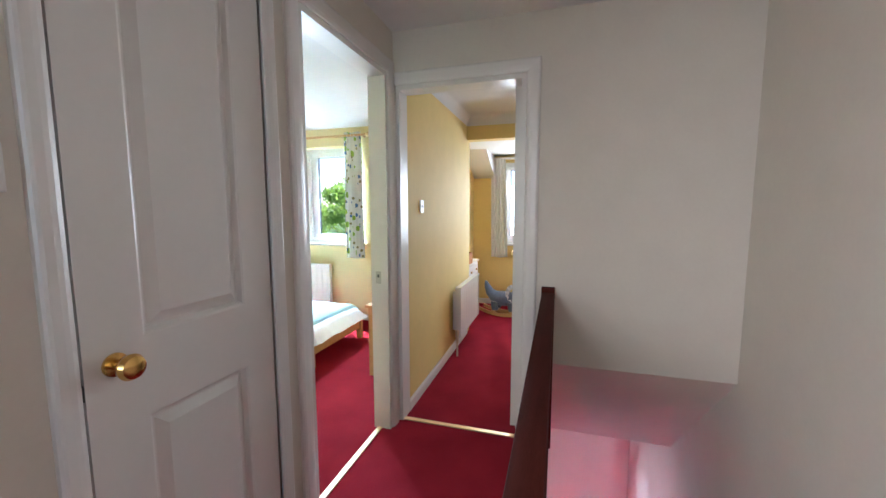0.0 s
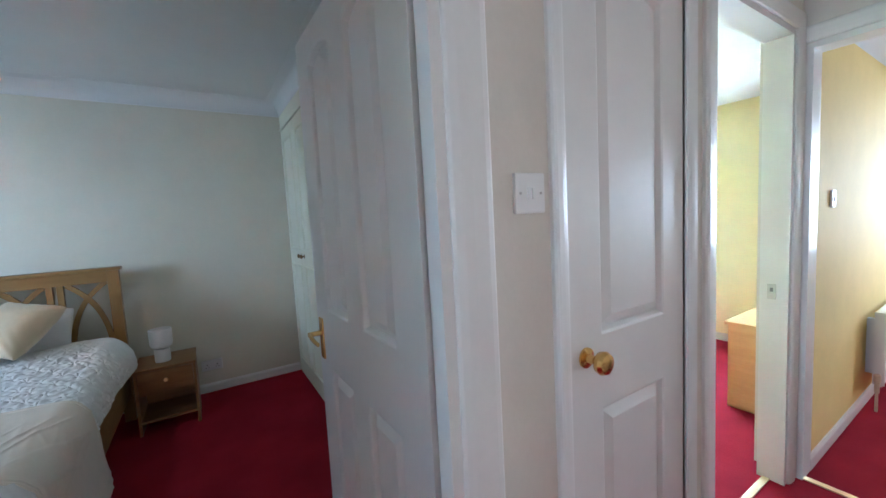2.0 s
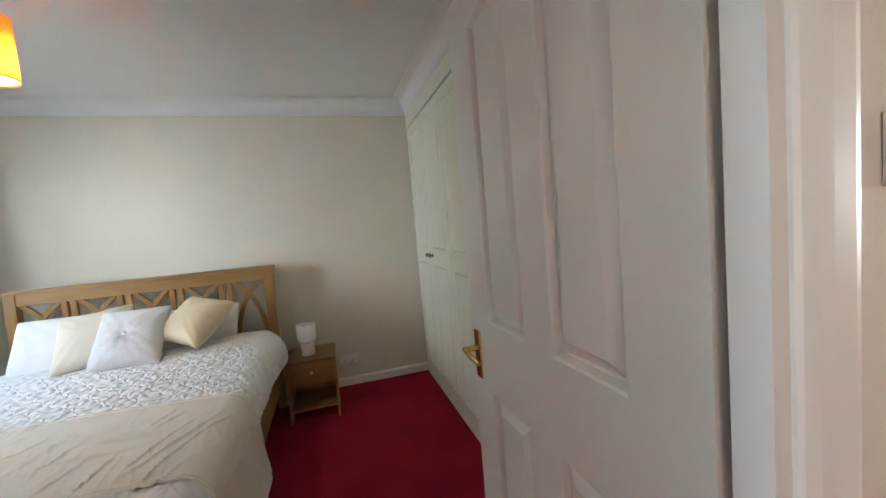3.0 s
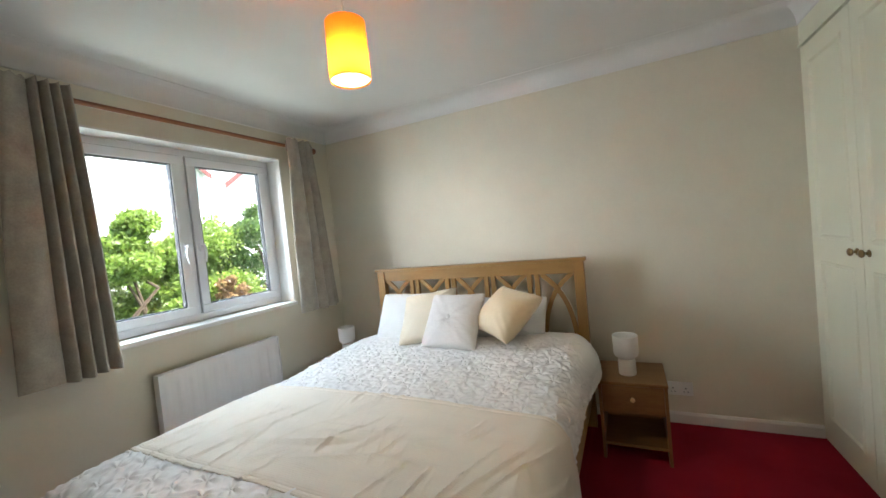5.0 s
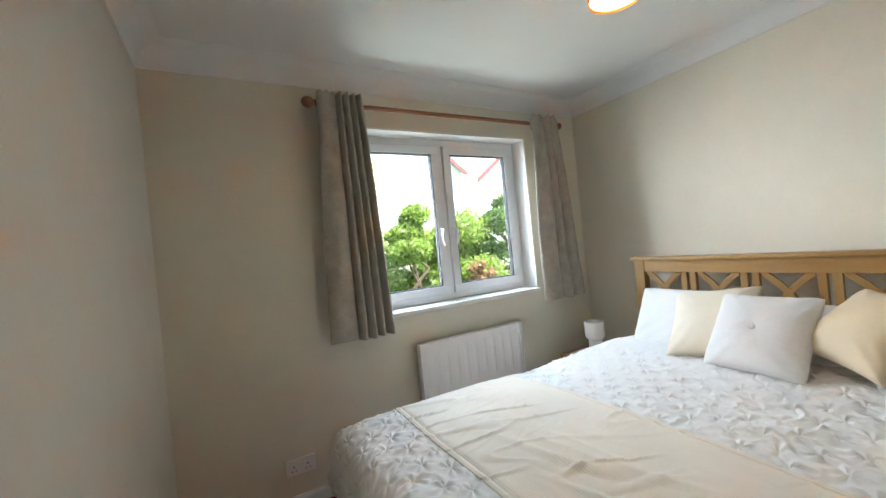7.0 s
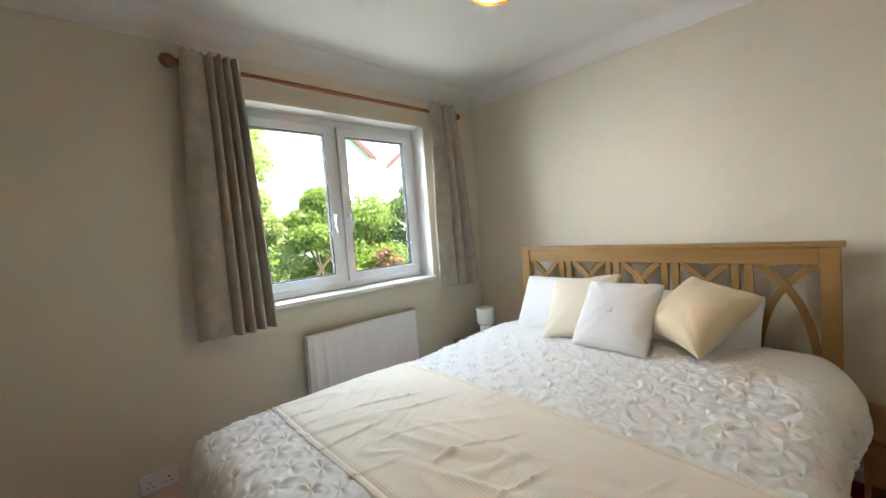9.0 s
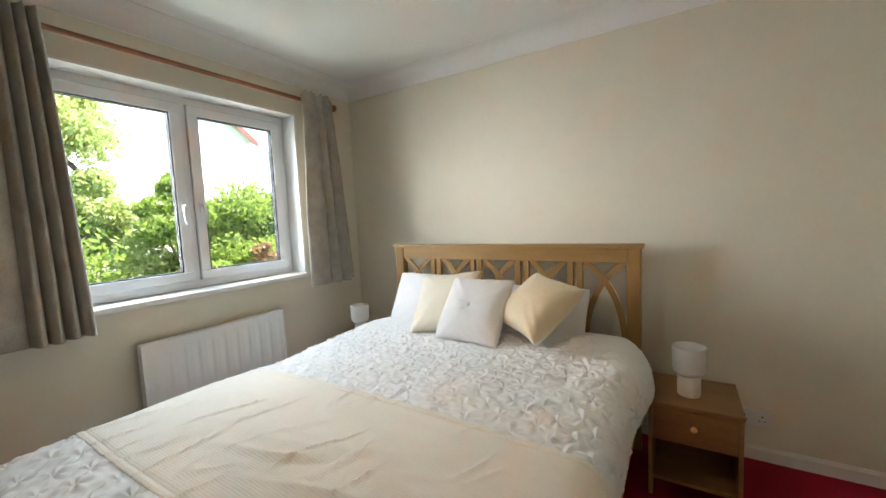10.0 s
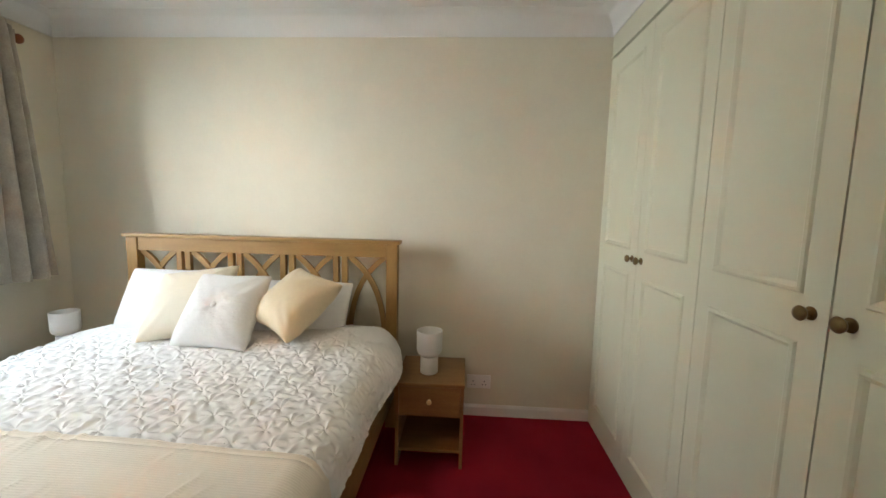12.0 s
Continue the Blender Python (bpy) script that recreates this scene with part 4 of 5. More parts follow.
def bedside_table(at, label):
    d = thing("bedside_table", label, "bedside table", at, 0, "bedside tables")
    w, dp, h = 0.34, 0.34, 0.44
    part("top", boxes((-0.004, dp + 0.004, -0.004, w + 0.004, h - 0.018, h), bevel=0.004), VENEER, d)
    for y in (0, w - 0.016):
        part("side_panel", boxes((0, dp, y, y + 0.016, 0, h - 0.018)), VENEER, d)
    part("back_panel", boxes((0, 0.006, 0.016, w - 0.016, 0.06, h - 0.018)), VENEER, d)
    part("shelf", boxes((0.006, dp - 0.01, 0.016, w - 0.016, 0.075, 0.091)), VENEER, d)
    part("shelf", boxes((0.006, dp - 0.02, 0.016, w - 0.016, 0.258, 0.272)), VENEER, d)
    dr = part("drawer", boxes((dp - 0.02, dp - 0.003, 0.018, w - 0.018, 0.276, h - 0.022), (0.02, dp - 0.02, 0.02, 0.032, 0.276, 0.40), (0.02, dp - 0.02, w - 0.032, w - 0.02, 0.276, 0.40)), VENEER, d)
    part("knob", lathe([(0.006, 0), (0.006, 0.010), (0.012, 0.016), (0.013, 0.022), (0.008, 0.027), (0.0005, 0.028)], 18, "x", (dp - 0.003, w / 2, 0.352)), PINE, dr, smooth=True)
    return d


def bedside_lamp(at, label):
    d = thing("bedside_lamp", label, "table lamp", at, 0, "bedside lamps")
    part("base", lathe([(0.0005, 0), (0.043, 0), (0.046, 0.004), (0.046, 0.084), (0.042, 0.09), (0.012, 0.092), (0.012, 0.11), (0.0005, 0.11)], 36), CERAMIC, d, smooth=True)
    sh = [(0.045, 0.096), (0.060, 0.108), (0.066, 0.125), (0.067, 0.224), (0.065, 0.226), (0.063, 0.224), (0.062, 0.127), (0.05, 0.108), (0.04, 0.10)]
    bm = bmesh.new()
    rings = [[bm.verts.new((r * math.cos(a), r * math.sin(a), h)) for a in [2 * math.pi * k / 40 for k in range(40)]] for r, h in sh + sh[:1]]
    for a, b in zip(rings, rings[1:]):
        for k in range(40):
            bm.faces.new((a[k], a[(k + 1) % 40], b[(k + 1) % 40], b[k]))
    bmesh.ops.remove_doubles(bm, verts=bm.verts, dist=1e-6)
    part("shade", bm, LAMPWHITE, d, "white drum shade", smooth=True)
    return d


bedside_table((-3.565, -0.512, 0), "oak veneer bedside table with one drawer and an open shelf")
bedside_table((-3.565, -2.60, 0), "oak veneer bedside table between the bed and the window")
bedside_lamp((-3.36, -0.358, 0.4405), "white bedside lamp on the oak table, switched off")
bedside_lamp((-3.42, -2.44, 0.4405), "white bedside lamp beside the curtain, switched off")

# ---- pendant lamp ----
pl = thing("pendant_lamp", "amber drum pendant lamp, switched on, hanging from the ceiling", "ceiling lamp", (-2.19, -1.205, 0))


def shade_material():
    m = bpy.data.materials.new("amber lampshade")
    m.use_nodes = True
    n, l = m.node_tree.nodes, m.node_tree.links
    b = n["Principled BSDF"]
    b.inputs["Base Color"].default_value = (0.85, 0.40, 0.06, 1)
    b.inputs["Roughness"].default_value = 0.7
    t = n.new("ShaderNodeBsdfTranslucent")
    t.inputs["Color"].default_value = (0.95, 0.47, 0.10, 1)
    mix = n.new("ShaderNodeMixShader")
    mix.inputs[0].default_value = 0.6
    l.new(b.outputs[0], mix.inputs[1])
    l.new(t.outputs[0], mix.inputs[2])
    l.new(mix.outputs[0], n["Material Output"].inputs["Surface"])
    return m


AMBER = shade_material()
BULB = material("lit bulb", (1.0, 0.85, 0.6), 0.5, var=0.0, bump=0, emit=34.0)
DIFF = material("frosted lamp diffuser", (0.9, 0.85, 0.75), 0.5, var=0.01, bump=0)
dn = DIFF.node_tree.nodes
dt, dm = dn.new("ShaderNodeBsdfTranslucent"), dn.new("ShaderNodeMixShader")
dm.inputs[0].default_value = 0.7
DIFF.node_tree.links.new(dn["Principled BSDF"].outputs[0], dm.inputs[1])
DIFF.node_tree.links.new(dt.outputs[0], dm.inputs[2])
DIFF.node_tree.links.new(dm.outputs[0], dn["Material Output"].inputs["Surface"])
bm = bmesh.new()
rs = [(0.077, 1.955), (0.075, 2.175), (0.0735, 2.175), (0.0755, 1.955), (0.077, 1.955)]
rings = [[bm.verts.new((r * math.cos(a), r * math.sin(a), h)) for a in [2 * math.pi * k / 48 for k in range(48)]] for r, h in rs]
for a, b in zip(rings, rings[1:]):
    for k in range(48):
        bm.faces.new((a[k], a[(k + 1) % 48], b[(k + 1) % 48], b[k]))
bmesh.ops.remove_doubles(bm, verts=bm.verts, dist=1e-6)
part("shade", bm, AMBER, pl, "amber drum shade", smooth=True)
part("diffuser", lathe([(0.0005, 1.962), (0.0745, 1.962), (0.0745, 1.965), (0.0005, 1.965)], 40), DIFF, pl, "glowing frosted diffuser")
part("cord", lathe([(0.0035, 2.10), (0.0035, ZC)], 10), PLASTIC, pl)
part("lamp_holder", lathe([(0.014, 2.04), (0.018, 2.05), (0.018, 2.09), (0.008, 2.11)], 18), PLASTIC, pl, smooth=True)
part("ceiling_rose", lathe([(0.03, ZC - 0.028), (0.045, ZC - 0.015), (0.048, ZC)], 28), PLASTIC, pl, smooth=True)
part("bulb", lathe([(0.0005, 1.975), (0.016, 1.979), (0.027, 1.995), (0.03, 2.015), (0.025, 2.03), (0.014, 2.045), (0.013, 2.05)], 24), BULB, pl, smooth=True)

bulb_light = bpy.data.lights.new("pendant_light", "AREA")
bulb_light.shape, bulb_light.size, bulb_light.energy, bulb_light.color = "DISK", 0.15, 0.5, (1.0, 0.88, 0.72)
new("pendant_light", bulb_light).matrix_world = pose(-2.19, -1.205, 1.952)

# ---- yellow bedroom ----
structure("wall_yellow_window", pierced("x", -4.0, -1.0, Y1, Y1 + 0.25, -0.25, 2.6, [(-3.35, -1.93, 0.88, 2.02)]), PALE_YELLOW, "yellow painted wall with a window", "wall")
structure("wall_yellow_west", boxes((-4.12, -4.0, 1.2, Y1 + 0.25, -0.25, 2.6)), PALE_YELLOW, "yellow painted wall", "wall")
structure("wall_yellow_south", boxes((-4.0, XE, 1.29, 1.30, 0, 2.6), (-4.0, XY, 1.301, 1.40 - 0.002, 0, 2.6)), PALE_YELLOW, "yellow painted wall", "wall")
structure("wall_yellow_party", boxes((XP - 0.1, XP, YL + 0.11, 3.975, 0, 2.6)), YELLOW, "yellow painted wall between two children's rooms", "wall")
structure("wall_yellow_return", boxes((-1.0, XP, 3.975, 4.095, 0, 2.6)), YELLOW, "yellow painted wall return", "wall")
structure("ceiling_yellow", boxes((-4.0, XP - 0.1, 1.4, Y1, 2.22, 2.32)), CEIL, "white painted ceiling of a child's bedroom", "ceiling")
casement("window_2", -3.34, -1.94, 0.9, 2.01, Y1 + 0.14, -1, 2, "white plastic casement window with a garden view", False)
structure("trim_yellow_sill", boxes((-3.37, -1.91, Y1 - 0.03, Y1 + 0.1, 0.872, 0.897), bevel=0.005), GLOSS, "white gloss window sill", "window sill")


def leafy_material():
    """White cotton printed with green and blue leaves."""
    m = material("leaf print cotton", (0.80, 0.80, 0.76), 0.85, var=0.02, bump=0.2)
    n, l = m.node_tree.nodes, m.node_tree.links
    b = n["Principled BSDF"]
    tc = n["Texture Coordinate"] if "Texture Coordinate" in n else n.new("ShaderNodeTexCoord")
    base = b.inputs["Base Color"].links[0].from_socket
    for sc, th, col, off in ((11, 0.30, (0.30, 0.45, 0.04, 1), 0.0), (13, 0.24, (0.10, 0.20, 0.42, 1), 3.7), (15, 0.20, (0.28, 0.25, 0.10, 1), 8.1)):
        mp, v, lt, mx = n.new("ShaderNodeMapping"), n.new("ShaderNodeTexVoronoi"), n.new("ShaderNodeMath"), n.new("ShaderNodeMix")
        mp.inputs["Location"].default_value = (off, off, off)
        mp.inputs["Scale"].default_value = (1.5, 0.2, 0.8)
        v.inputs["Scale"].default_value = sc
        lt.operation = "LESS_THAN"
        lt.inputs[1].default_value = th
        mx.data_type = "RGBA"
        l.new(tc.outputs["Object"], mp.inputs[0])
        l.new(mp.outputs[0], v.inputs["Vector"])
        l.new(v.outputs["Distance"], lt.inputs[0])
        l.new(lt.outputs[0], mx.inputs[0])
        l.new(base, mx.inputs[6])
        mx.inputs[7].default_value = col
        base = mx.outputs[2]
    l.new(base, b.inputs["Base Color"])
    return m


LEAFY = leafy_material()
cp = thing("curtain_pole", "pine curtain pole over the child's bedroom window", "curtain pole", (0, Y1 - 0.08, 2.115))
part("rod", lathe([(0.013, -3.5), (0.013, -1.85)], 16, "x"), PINE, cp, smooth=True)
part("finial", lathe([(r, -1.86 + h) for r, h in FIN], 20, "x"), PINE, cp, smooth=True)
for x in (-1.90, -3.4):
    part("bracket", lathe([(0.02, 0.08), (0.02, 0.07), (0.01, 0.06), (0.01, -0.01)], 14, "y", (x, 0, 0)), PINE, cp, smooth=True)
cu = thing("curtain", "white curtain printed with green and blue leaves", "curtain", (0, Y1 - 0.085, 0))
part("cloth", folded_cloth((-2.11, -1.90), (-2.12, -1.89), 0.74, 2.15, 4, 0.026, 0.2, 5), LEAFY, cu, smooth=True)
radiator(0.95, 0.46, (-3.30, Y1, 0.185), 0, "white panel radiator under a child's window")

cb = thing("child_bed", "low pine child's bed with white and pale blue bedding", "bed", (-3.62, 2.70, 0))
for x, y in ((0, 0), (1.90, 0), (0, 0.80), (1.90, 0.80)):
    part("leg", boxes((x, x + 0.05, y, y + 0.05, 0, 0.26), bevel=0.004), PINE, cb)
for y in (0.01, 0.82):
    part("side_rail", boxes((0.05, 1.90, y, y + 0.025, 0.11, 0.24), bevel=0.003), PINE, cb)
for x in (0.01, 1.915):
    part("end_rail", boxes((x, x + 0.025, 0.05, 0.80, 0.11, 0.24), bevel=0.003), PINE, cb)
part("slat_base", boxes((0.035, 1.915, 0.036, 0.82, 0.15, 0.17)), PINE, cb)
sh = material("white bed sheet", (0.82, 0.82, 0.82), 0.85, var=0.02, bump=0.3, bump_scale=50)
bl = material("pale blue blanket", (0.36, 0.52, 0.55), 0.9, var=0.08, bump=0.4, bump_scale=60, bump_dist=0.004)
bd = thing("child_bedding", "white sheet and pale blue blanket on the low bed", "bedding", (-3.62, 2.70, 0.171))


def soft_slab(x0, x1, y0, y1, z, over, seed):
    """A draped cover: flat on top, hanging a little past the edges."""
    bm = bmesh.new()
    nx, ny = 60, 40
    g = []
    for i in range(nx + 1):
        row = []
        for j in range(ny + 1):
            x, y = x0 + (x1 - x0) * i / nx, y0 + (y1 - y0) * j / ny
            e = max(0, x - x1 + over, y - y1 + over, x0 + over - x, y0 + over - y)
            row.append(bm.verts.new((x, y, z - 1.2 * e + 0.012 * noise.noise(Vector((x * 6, y * 6, seed))) + 0.006 * noise.noise(Vector((x * 19, y * 19, seed))))))
        g.append(row)
    for i in range(nx):
        for j in range(ny):
            bm.faces.new((g[i][j], g[i + 1][j], g[i + 1][j + 1], g[i][j + 1]))
    return bm


part("mattress", boxes((0.045, 1.90, 0.04, 0.815, 0, 0.12), bevel=0.02), sh, bd)
part("sheet", soft_slab(-0.02, 2.0, -0.03, 0.88, 0.150, 0.09, 2), sh, bd, smooth=True)
part("blanket", soft_slab(0.7, 1.90, 0.12, 0.86, 0.178, 0.05, 6), bl, bd, smooth=True)

dr = thing("pine_cabinet", "low pale pine cabinet in the child's bedroom", "cabinet", (-1.18, 2.72, 0))
part("body", boxes((0, 0.36, 0.03, 0.75, 0, 0.55), bevel=0.003), PINE, dr)
part("top", boxes((-0.01, 0.365, 0, 0.77, 0.55, 0.57), bevel=0.003), PINE, dr)
part("side_panel", boxes((0.02, 0.35, 0.01, 0.03, 0.02, 0.55)), PINE, dr)
part("knob", lathe([(0.006, 0), (0.014, -0.012), (0.012, -0.02), (0.0005, -0.022)], 14, "x", (0, 0.4, 0.45)), PINE, dr, smooth=True)

# ---- playroom ----
structure("wall_playroom_west", boxes((-1.0, -0.9, 4.095, Y2, 0, 2.6)), YELLOW, "yellow painted wall of the dormer", "wall")
structure("wall_playroom_window", pierced("x", -1.0, 2.4, Y2, Y2 + 0.2, -0.25, 2.6, [(-0.52, 0.75, 0.82, 1.92)]), YELLOW, "yellow painted wall with a bright window", "wall")
structure("wall_playroom_east", boxes((2.4, 2.5, YL + 0.11, Y2 + 0.2, -0.25, 2.6)), YELLOW, "yellow painted wall", "wall")
structure("wall_playroom_stairbox", boxes((0.13, 0.17, YL + 0.11, 3.3, 0, 0.66), (0.17, XR, 3.26, 3.3, 0, 0.66), (0.13, XR + 0.12, YL + 0.11, 3.3, 0.66, 0.70)), YELLOW, "boxed-in stairs", "wall")
structure("wall_playroom_south", boxes((XR + 0.121, 2.4, YL, YL + 0.11, -0.25, 2.6)), YELLOW, "yellow painted wall", "wall")
structure("floor_playroom_side", boxes((XR + 0.12, 2.4, YL + 0.11, 3.3, -0.25, 0)), CARPET, "deep red carpet", "carpet")
structure("ceiling_playroom", boxes((XP, 2.4, YL + 0.11, 3.975, 2.22, 2.32)), CEIL, "cream painted ceiling of the playroom", "ceiling")
structure("beam_playroom", boxes((XP, 2.4, 3.975, 4.095, 1.985, 2.32)), YELLOW, "yellow painted beam before the dormer", "beam")
structure("ceiling_dormer", boxes((-0.9, 2.4, 4.095, Y2, 2.0, 2.1)), CEIL, "white painted dormer ceiling", "ceiling")
bm = bmesh.new()
e = [[bm.verts.new((x, y, z)) for y, z in ((Y2 - 0.001, 1.71), (4.65, 1.999), (Y2 - 0.001, 1.999))] for x in (-0.899, -0.62)]
for i in range(3):
    bm.faces.new((e[0][i], e[0][(i + 1) % 3], e[1][(i + 1) % 3], e[1][i]))
bm.faces.new(e[0]), bm.faces.new(e[1])
structure("ceiling_slope", bm, CEIL, "white sloping ceiling under the roof", "ceiling")
bm = bmesh.new()
cv = [(0.0, 2.12)] + [(0.1 * (1 - math.cos(a)), 2.12 + 0.1 * math.sin(a)) for a in [math.pi / 2 * i / 7 for i in range(1, 8)]]
rows = [[bm.verts.new((XP + u + 0.001, YL + 0.11, z)) for u, z in cv], [bm.verts.new((XP + u + 0.001, 3.974 - u, z)) for u, z in cv], [bm.verts.new((2.39, 3.974 - u, z)) for u, z in cv]]
for a, b in zip(rows, rows[1:]):
    for j in range(len(cv) - 1):
        bm.faces.new((a[j], b[j], b[j + 1], a[j + 1]))
structure("trim_playroom_cove", bm, CEIL, "plain coved edge of the playroom ceiling", "cornice", smooth=True)
casement("window_3", -0.51, 0.74, 0.84, 1.91, Y2 + 0.1, -1, 2, "white plastic casement window in bright daylight", False)
structure("trim_playroom_sill", boxes((-0.54, 0.77, Y2 - 0.03, Y2 + 0.1, 0.812, 0.837), bevel=0.005), GLOSS, "white window sill", "window sill")
SHEER = material("off-white cotton", (0.78, 0.77, 0.72), 0.9, var=0.03, bump=0.2)
cu = thing("curtain", "plain off-white curtain pushed to one side", "curtain", (0, Y2 - 0.07, 0))
part("cloth", folded_cloth((-0.66, -0.47), (-0.645, -0.425), 0.655, 1.95, 4, 0.026, 0.15, 9), SHEER, cu, smooth=True)
part("track", boxes((-0.68, 0.8, -0.012, 0.07, 1.945, 1.965)), PLASTIC, cu)
radiator(0.80, 0.45, (XP, 3.36, 0.15), 90, "white panel radiator on the yellow wall")

ch = thing("chest_of_drawers", "white chest of drawers with wooden edges", "chest of drawers", (-0.885, 4.12, 0))
part("body", boxes((0, 0.16, 0, 0.55, 0.0, 0.68)), GLOSS, ch)
part("top", boxes((0, 0.19, -0.008, 0.56, 0.68, 0.70), bevel=0.003), GLOSS, ch)
for k in range(4):
    dw = part("drawer", boxes((0.16, 0.176, 0.015, 0.535, 0.05 + 0.157 * k, 0.195 + 0.157 * k), bevel=0.003), GLOSS, ch)
    for y in (0.14, 0.41):
        part("knob", lathe([(0.007, 0.176), (0.014, 0.19), (0.0005, 0.20)], 12, "x", (0, y, 0.125 + 0.157 * k)), PINE, dw)
bk = thing("storage_box", "small orange-brown box with a teal toy inside", "box", (-0.79, 4.22, 0.701))
TERRA = material("orange-brown card", (0.45, 0.18, 0.05), 0.8, var=0.15)
TEAL = material("teal plush", (0.10, 0.45, 0.36), 0.9, var=0.15)
part("base", boxes((-0.09, 0.09, -0.08, 0.08, 0, 0.006), (-0.09, -0.084, -0.08, 0.08, 0.006, 0.12), (0.084, 0.09, -0.08, 0.08, 0.006, 0.12), (-0.084, 0.084, -0.08, -0.074, 0.006, 0.12), (-0.084, 0.084, 0.074, 0.08, 0.006, 0.12)), TERRA, bk)
tt = thing("soft_toy", "teal soft toy sticking out of a box", "toy", (-0.79, 4.22, 0.708))
part("body", lathe([(0.0005, 0), (0.05, 0.01), (0.06, 0.06), (0.045, 0.11), (0.05, 0.14), (0.03, 0.17), (0.0005, 0.175)], 18), TEAL, tt, smooth=True)

# rocking toy
PLUSH = material("blue-grey plush", (0.13, 0.17, 0.23), 0.95, var=0.2, scale=20, bump=0.6, bump_scale=200, sheen=0.3)
FRILL = material("pale checked cotton", (0.55, 0.55, 0.56), 0.9, var=0.35, scale=90, bump=0.2)


def blob_chain(pts, segs=18):
    """A soft tapering body through (x, y, z, radius) points."""
    bm = bmesh.new()
    rows = []
    for i, p in enumerate(pts):
        c = Vector(p[:3])
        d = (Vector(pts[min(i + 1, len(pts) - 1)][:3]) - Vector(pts[max(i - 1, 0)][:3])).normalized()
        u = d.cross(Vector((0, 1, 0))).normalized()
        v = d.cross(u)
        rows.append([bm.verts.new(c + p[3] * (u * math.cos(a) + v * math.sin(a))) for a in [2 * math.pi * k / segs for k in range(segs)]])
    for a, b in zip(rows, rows[1:]):
        for k in range(segs):
            bm.faces.new((a[k], a[(k + 1) % segs], b[(k + 1) % segs], b[k]))
    bm.faces.new(rows[0]), bm.faces.new(rows[-1])
    return bm


rk = thing("rocking_dinosaur", "blue-grey plush rocking dinosaur on wooden rockers", "rocking toy", (-0.395, 4.78, 0), -8)
rk.matrix_basis = rk.matrix_basis @ Matrix.Scale(0.87, 4)
part("body", blob_chain([(-0.285, 0, 0.475, 0.006), (-0.275, 0, 0.45, 0.026), (-0.255, 0, 0.39, 0.045), (-0.22, 0, 0.32, 0.062), (-0.16, 0, 0.265, 0.082), (-0.08, 0, 0.24, 0.10), (0.0, 0, 0.235, 0.108), (0.07, 0, 0.245, 0.10), (0.12, 0, 0.275, 0.08), (0.14, 0, 0.30, 0.04)]), PLUSH, rk, smooth=True)
part("head", blob_chain([(0.10, 0, 0.30, 0.03), (0.13, 0, 0.305, 0.075), (0.18, 0, 0.30, 0.088), (0.23, 0, 0.285, 0.07), (0.28, 0, 0.265, 0.05), (0.305, 0, 0.255, 0.02)]), PLUSH, rk, smooth=True)
bm = bmesh.new()
fr = []
FACE = Vector((0.62, -0.72, 0.30)).normalized()
SIDE = FACE.cross(Vector((0, 0, 1))).normalized()
TOP_WAY = SIDE.cross(FACE)
for k in range(49):
    a = 2 * math.pi * k / 48
    w = 0.014 * math.sin(a * 12)
    ray = SIDE * math.cos(a) + TOP_WAY * math.sin(a)
    fr.append([bm.verts.new(Vector((0.13, -0.01, 0.315)) + ray * (0.07 + 0.06 * f) + FACE * (w * f + 0.012 * f + o)) for o in (0, 0.006) for f in (0, 0.5, 1)])
for a, b in zip(fr, fr[1:]):
    for i, j in ((0, 1), (1, 2), (3, 4), (4, 5), (2, 5), (0, 3)):
        bm.faces.new((a[i], a[j], b[j], b[i]))
part("frill", bm, FRILL, rk, "gathered checked neck frill", smooth=True)
for x, y in ((-0.13, -0.07), (-0.13, 0.07), (0.11, -0.07), (0.11, 0.07)):
    part("leg", blob_chain([(x, y, 0.2, 0.05), (x, y, 0.15, 0.048), (x + 0.005, y, 0.11, 0.045), (x + 0.02, y, 0.085, 0.05), (x + 0.02, y, 0.078, 0.03)]), PLUSH, rk, smooth=True)
for y in (-0.035, 0.035):
    part("eye", lathe([(0.0005, 0.01), (0.008, 0.006), (0.009, 0)], 10, "z", (0.24, y, 0.335)), RUBBER, rk)
for y in (-0.10, 0.10):
    bm = bmesh.new()
    rows = []
    for i in range(21):
        x = -0.34 + 0.68 * i / 20
        zz = 0.55 * x * x
        rows.append([bm.verts.new((x, y + o, zz + h)) for o, h in ((-0.014, 0), (0.014, 0), (0.014, 0.045), (-0.014, 0.045))])
    for a, b in zip(rows, rows[1:]):
        for k in range(4):
            bm.faces.new((a[k], a[(k + 1) % 4], b[(k + 1) % 4], b[k]))
    bm.faces.new(rows[0]), bm.faces.new(rows[-1])
    part("rocker", bm, PINE, rk, "curved wooden rocker")
for x in (-0.13, 0.13):
    part("crossbar", boxes((x - 0.03, x + 0.03, -0.13, 0.13, 0.0565, 0.078), bevel=0.003), PINE, rk)

